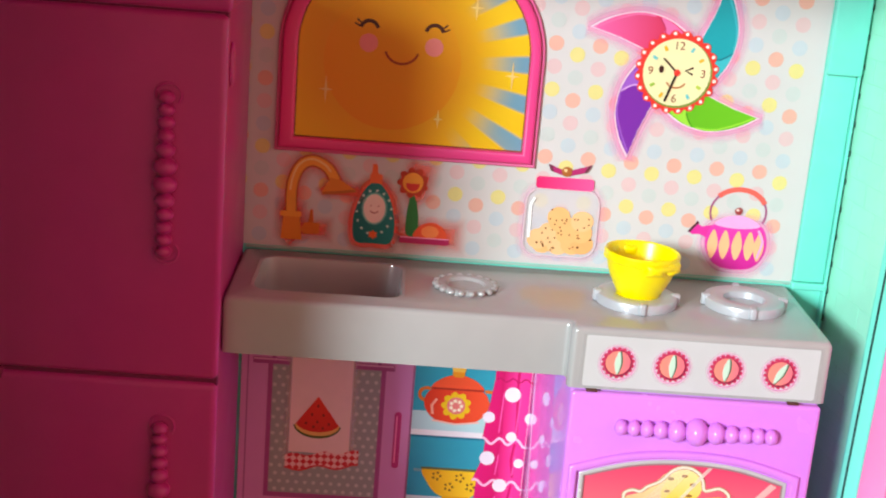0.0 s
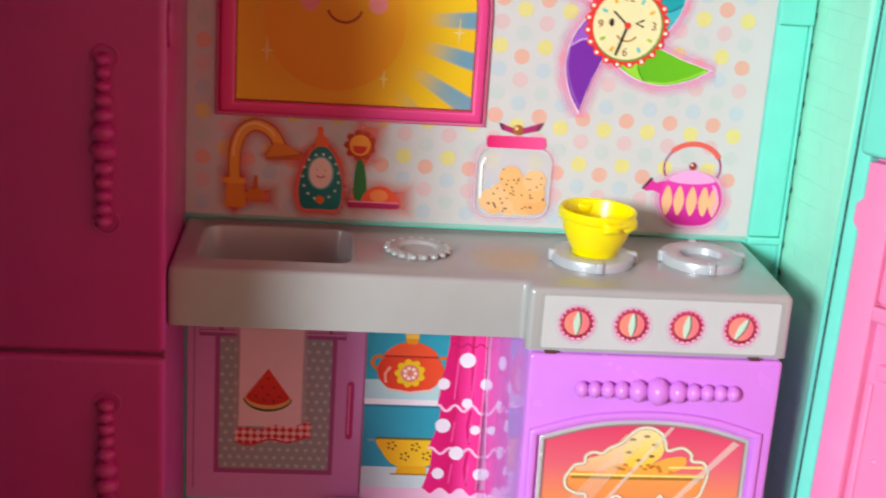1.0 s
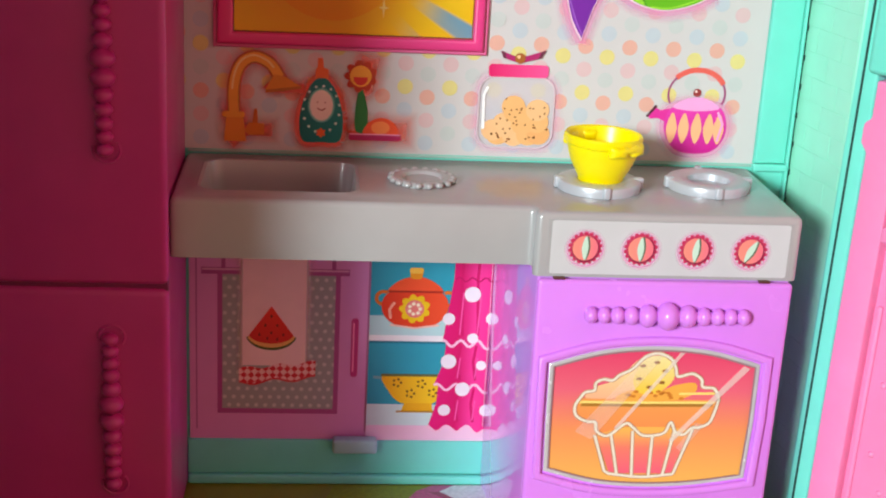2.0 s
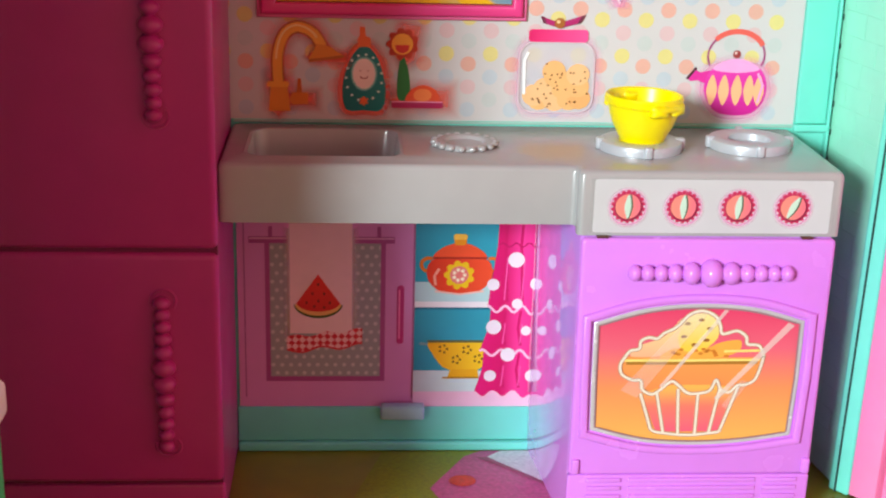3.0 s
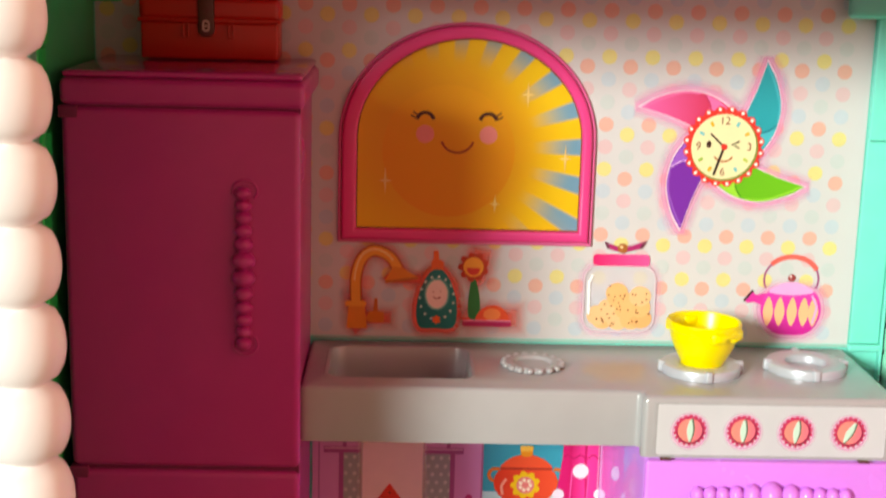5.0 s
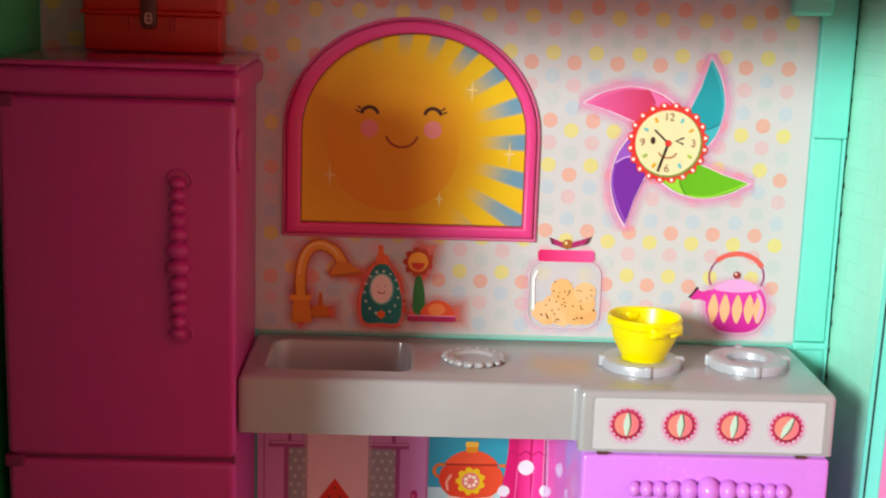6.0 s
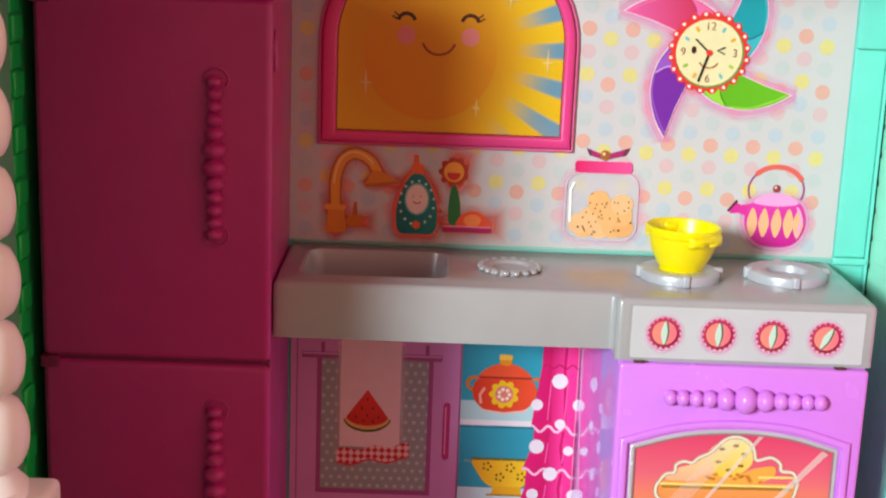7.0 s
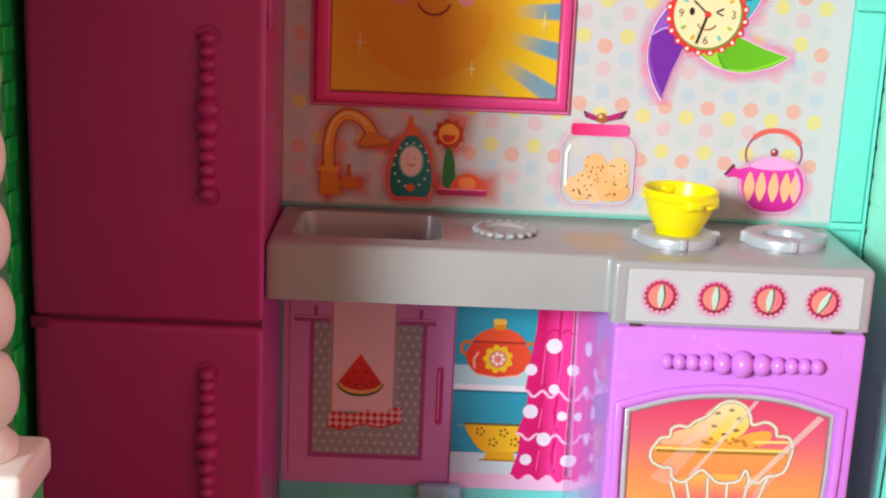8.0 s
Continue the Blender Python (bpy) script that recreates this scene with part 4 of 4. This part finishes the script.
def burner(x, y):
    b = part("burner", lathe([(0.095, 0.0), (0.192, 0.0), (0.196, 0.03), (0.19, 0.044), (0.175, 0.05), (0.12, 0.05), (0.10, 0.042), (0.095, 0.012)], x, y, 1.773, 56), M_SILVER_LIGHT, top)
    part("well", lathe([(0.105, 0), (0.105, 0.003)], x, y, 1.773, 32), M_SILVER, b)
    for i in range(4):
        k = radians(-90 + 90 * i)
        cx, cy = x + 0.188 * math.cos(k), y + 0.188 * math.sin(k)
        q = box(-0.024, 0.022, -0.018, 0.018, 0.0, 0.056, 0.01)
        bmesh.ops.rotate(q, cent=(0, 0, 0), matrix=Matrix.Rotation(k, 3, "Z"), verts=q.verts)
        bmesh.ops.translate(q, vec=(cx, cy, 1.773), verts=q.verts)
        part("prong", q, M_SILVER_LIGHT, b)


burner(1.725, -0.47)
burner(2.258, -0.42)

WIN = (curve([(1.49, 1.065), (1.72, 1.132), (1.965, 1.155), (2.21, 1.138), (2.44, 1.075)], False, 6) + [(2.442, 0.80)]
       + curve([(2.43, 0.515), (2.2, 0.48), (1.965, 0.468), (1.73, 0.485), (1.50, 0.545)], False, 6) + [(1.493, 0.80)])


def grown(pts, k, q=None):
    cx, cz = 1.965, 0.81
    return [(cx + (x - cx) * k, cz + (z - cz) * (q or k)) for x, z in pts]


door = part("oven_door", box(1.403, 2.557, -0.905, -0.862, 0.299, 1.468, 0.018, 3), M_PURPLE, stove)
part("raised_surround", hoop(grown(WIN, 1.13, 1.16), grown(WIN, 1.05, 1.06), -0.93, -0.9, 0.012), M_PURPLE, door)
ow = part("window_trim", hoop(grown(WIN, 1.022, 1.027), grown(WIN, 0.982, 0.976), -0.914, -0.9, 0.004), surface("chrome_foil", hexc("d6d4da"), 0.25, 0.18, 0.03, 300, metal=0.3, patch=90), door, "silver foil trim")
a = Sheet(ow, -0.9065)
a.shape("window_print", grown(WIN, 0.99, 0.985), blend_ink("oven_print", ((0, "f0ae5a"), (1, "e0466c"), (0.4, "ee905c"), (0.72, "e6647a")), 2, 0.50, 1.12, 0.2))
FILL = [(1.632, 0.905), (1.612, 0.865), (1.622, 0.818), (1.672, 0.790), (1.712, 0.786), (1.722, 0.742), (1.765, 0.718), (1.80, 0.735), (1.855, 0.782), (1.89, 0.762), (1.935, 0.724), (1.99, 0.722), (2.04, 0.738), (2.065, 0.79), (2.09, 0.742),
        (2.13, 0.728), (2.165, 0.762), (2.20, 0.765), (2.245, 0.79), (2.265, 0.85), (2.275, 0.90)]
TOP = [(2.275, 0.91), (2.25, 0.96), (2.195, 0.968), (2.185, 1.005), (2.14, 1.033), (2.075, 1.018), (2.06, 1.06), (2.035, 1.104), (1.975, 1.130), (1.915, 1.112), (1.86, 1.052), (1.805, 1.022), (1.775, 0.995), (1.735, 1.0), (1.70, 0.982), (1.695, 0.945), (1.655, 0.935)]
cake = curve(FILL + TOP, n=5)
a.shape("filling", curve(FILL, False, 5), blend_ink("filling_print", ((0, "ee8c50"), (1, "ee9a52")), 2, 0.72, 0.9))
a.shape("cream", curve([(1.66, 0.905), (1.70, 0.96), (1.80, 1.0), (1.88, 1.09), (1.95, 1.12), (1.98, 1.06), (1.93, 0.98), (1.85, 0.915)], n=5), blend_ink("cream_print", ((0, "f0b08a"), (1, "f2dc9a")), 2, 0.9, 1.1))
a.shape("crumb", curve([(1.80, 0.895), (1.86, 0.945), (1.98, 0.938), (2.07, 0.975), (2.16, 0.985), (2.155, 0.93), (2.04, 0.895)], n=5), pr("f0a848"))
a.shape("fruit", curve([(1.90, 0.935), (1.985, 0.935), (2.055, 1.0), (2.045, 1.09), (1.97, 1.118), (1.91, 1.08), (1.87, 1.0)], n=6), blend_ink("fruit_print", ((0, "f0c84a"), (1, "f0dc96")), 2, 0.95, 1.1))
rnd = random.Random(9)
a.shape("seed", [oval(1.955 + 0.062 * math.cos(q), 1.025 + 0.062 * math.sin(q), 0.015, 0.008, 10) for q in (0.3, 1.3, 2.4, 3.5, 4.6, 5.6)], pr("96602a"))
a.shape("nut", [oval(rnd.uniform(1.85, 2.13), rnd.uniform(0.905, 0.945), 0.012, 0.007, 8) for _ in range(14)], pr("d07c2c"))
a.line("cake_line", [[(1.64, 0.872), (1.90, 0.872), (2.25, 0.876)]], 0.014, pr("a8742c"))
a.line("cake_line", [[(1.62, 0.886), (1.90, 0.886), (2.26, 0.890)], [(2.09, 0.932), (2.262, 0.936)]], 0.012, pr("f4d878"))
a.shape("case_cup", [(1.72, 0.725), (1.86, 0.765), (2.06, 0.765), (2.165, 0.75), (2.095, 0.528), (1.80, 0.528)], blend_ink("cup_print", ((0, "ee5c7c"), (1, "f0b256"), (0.6, "ee7a68")), 2, 0.52, 0.75))
PLEATS = [[(1.715, 0.722), (1.775, 0.54), (1.80, 0.524)], [(1.79, 0.73), (1.835, 0.522)], [(1.89, 0.745), (1.905, 0.516)], [(1.985, 0.722), (1.985, 0.514)], [(2.085, 0.745), (2.05, 0.516)], [(2.17, 0.755), (2.10, 0.526)]]
base_line = curve([(1.80, 0.526), (1.95, 0.510), (2.10, 0.526)], False, 5)
for w, h in ((0.020, "c08a6a"), (0.012, "e6dccc")):
    a.line("outline", cake, w, pr(h), True)
    a.line("pleat", PLEATS, w, pr(h))
    a.line("case_base", base_line, w, pr(h))
a.line("inner_line", grown(WIN, 0.978, 0.97), 0.009, pr("94747c"), True)
# glare on the oven window, painted as translucent pale streaks
for al, streaks in ((0.18, [[(1.62, 0.74), (1.70, 0.70), (2.0, 1.12), (1.93, 1.125)], [(2.10, 0.66), (2.13, 0.64), (2.22, 0.78), (2.18, 0.79)]]),
                    (0.42, [[(1.80, 0.76), (1.815, 0.75), (2.095, 1.135), (2.075, 1.137)], [(2.06, 0.70), (2.08, 0.69), (2.405, 1.06), (2.375, 1.075)]])):
    glare = ink("window_glare", "fff4ee", 0.2)
    glare.node_tree.nodes["Principled BSDF"].inputs["Alpha"].default_value = al
    a.shape("painted_glare", streaks, glare)
bead_handle(1.318, 1.615, 2.365, -0.925, door, M_PURPLE, 11, "x", 0.021)
for x in (1.47, 2.40):
    part("hinge_slot", box(x, x + 0.05, -0.9, -0.865, 1.47, 1.4765), M_BROWN, stove)
part("kick_panel", box(1.40, 2.56, -0.902, -0.862, 0.004, 0.297, 0.012), M_PURPLE, stove)
for z in (0.085, 0.13, 0.175, 0.22, 0.262):
    for x0, x1 in ((1.49, 1.655), (1.69, 2.30), (2.335, 2.50)):
        part("louvre", box(x0, x1, -0.914, -0.898, z, z + 0.022, 0.006), M_PURPLE, stove)
for x in (1.415, 2.515):
    part("hinge_lug", box(x, x + 0.035, -0.922, -0.90, 0.31, 0.385, 0.008), M_PURPLE, door)

# ---- yellow pot on the hob ----
pot = thing("cooking_pot", "bright yellow plastic toy pot standing on a burner", "pot")
PX, PY, PZ = 1.730, -0.47, 1.778
bm = lathe([(0.085, 0.0), (0.096, 0.004), (0.104, 0.025), (0.104, 0.05), (0.112, 0.062), (0.128, 0.092), (0.146, 0.128), (0.159, 0.165), (0.168, 0.208), (0.177, 0.215), (0.182, 0.245), (0.176, 0.256), (0.166, 0.25), (0.152, 0.20), (0.13, 0.12), (0.08, 0.07), (0.03, 0.06)], PX, PY, PZ, 48)
for v in bm.verts:  # the rim sits slightly askew
    v.co.z -= 0.02 * (v.co.x - PX)
part("pot_bowl", bm, M_YELLOW, pot)
for ang in (-78, -40, 102, 140):
    q = radians(ang)
    bm = ball(0, 0, 0, 1, 1, 1, n=24)
    for v in bm.verts:  # a knob with four soft lobes
        k = 1 + 0.16 * math.cos(4 * math.atan2(v.co.z, v.co.y) + math.pi)
        v.co = (v.co.x * 0.030, v.co.y * 0.050 * k, v.co.z * 0.032 * k)
    bmesh.ops.rotate(bm, cent=(0, 0, 0), matrix=Matrix.Rotation(q, 3, "Z"), verts=bm.verts)
    bmesh.ops.translate(bm, vec=(PX + 0.172 * math.cos(q), PY + 0.172 * math.sin(q), PZ + 0.208), verts=bm.verts)
    part("handle", bm, M_YELLOW, pot)

for mid_ang in (-59, 121):
    bar = [(PX + 0.186 * math.cos(radians(mid_ang + d)), PY + 0.186 * math.sin(radians(mid_ang + d)), PZ + 0.216) for d in range(-22, 23, 4)]
    part("handle_bar", tube(bar, 0.014), M_YELLOW, pot)

# ---- porch column and pedestal ----
ped = thing("pedestal", "white and mint plastic pedestal under the porch column", "pedestal")
part("shaft", box(-1.34, -0.84, -2.70, -2.36, 0.002, 1.298, 0.015), M_WHITE, ped)
part("side_plate", box(-0.838, -0.79, -2.67, -2.39, 0.002, 1.296, 0.01), M_GREEN, ped, "green side plate")
part("cap", box(-1.36, -0.768, -2.72, -2.34, 1.30, 1.437, 0.03), M_WHITE, ped)
col = thing("porch_column", "white plastic porch column of stacked beads", "column")
prof = [(0.14, 1.439), (0.145, 1.48), (0.10, 1.53)]
for i in range(9):
    c = 1.665 + 0.266 * i
    prof += [(0.088 + 0.07 * math.sqrt(max(0, 1 - (k / 5.0) ** 2)), c + 0.0262 * k) for k in range(-5, 6)]
prof = [p for p in prof if p[1] < 3.80]
shaft = lathe(prof, -1.0, -2.53, 0, 36)
for v in shaft.verts:
    v.co.x += 0.016 - 0.024 * (v.co.z - 1.7)
part("shaft", shaft, M_WHITE, col)
structure("front_post", box(-1.45, -1.0, -2.36, -2.225, 0.002, 3.9, 0.02), M_TEAL, "mint corner post of the toy house", "post")

# ---- side wing of the house, folded open on the right ----
wing = tagged(new("wall_wing"), "open side wing of the toy house, pink with mint edge", "wall", kind="structure")
wing.matrix_basis = Matrix.Translation((2.925 * S, -0.50 * S, 0)) @ Matrix.Rotation(radians(1.1), 4, "Y") @ Matrix.Rotation(radians(-52), 4, "Z")
part("edge_post", box(-0.07, 0.046, -0.08, 0.08, 0.0, 3.9, 0.015), M_TEAL, wing)
part("groove", box(-0.034, -0.022, -0.0815, -0.07, 0.0, 3.89), M_DARK, wing, "dark strip painted as shade in the folding gap")
part("panel", box(0.05, 2.2, -0.02, 0.06, 0.0, 3.9, 0.01), M_PINK, wing)
part("lintel", box(0.0, 0.155, -0.115, -0.0205, 2.37, 3.9, 0.03), M_TEAL, wing, "mint block over the pink edge")
part("border", slab(rounded([(0.052, 0.02), (0.20, 0.02), (0.20, 2.345), (0.052, 2.345), (0.052, 2.17), (0.018, 2.14), (0.018, 2.05), (0.052, 2.01)], 0.012), -0.088, -0.0205, 0.008), M_PINK, wing, "raised pink edge with a rounded catch")
part("window_surround", hoop(rrect(0.205, 0.98, 1.70, 2.26, 0.03), rrect(0.275, 0.91, 1.79, 2.18, 0.02), -0.075, -0.02, 0.014), M_PINK, wing)
part("window_pane", box(0.275, 0.91, -0.026, -0.021, 1.79, 2.18), M_RED, wing, "red window opening")
part("ledge", box(0.205, 2.1, -0.11, -0.076, 1.62, 1.695, 0.014), M_PINK, wing)
part("rail", box(0.255, 2.1, -0.05, -0.02, 1.33, 1.41, 0.012), M_PINK, wing)
part("field_edge", box(0.215, 0.245, -0.04, -0.02, 0.1, 1.30, 0.01), M_PINK, wing)
for i in range(6):
    for j in range(6):
        part("stud", ball(0.31 + 0.15 * i + 0.075 * (j % 2), -0.02, 0.20 + 0.18 * j, 0.018, 0.012, 0.018, n=8), M_PINK, wing)
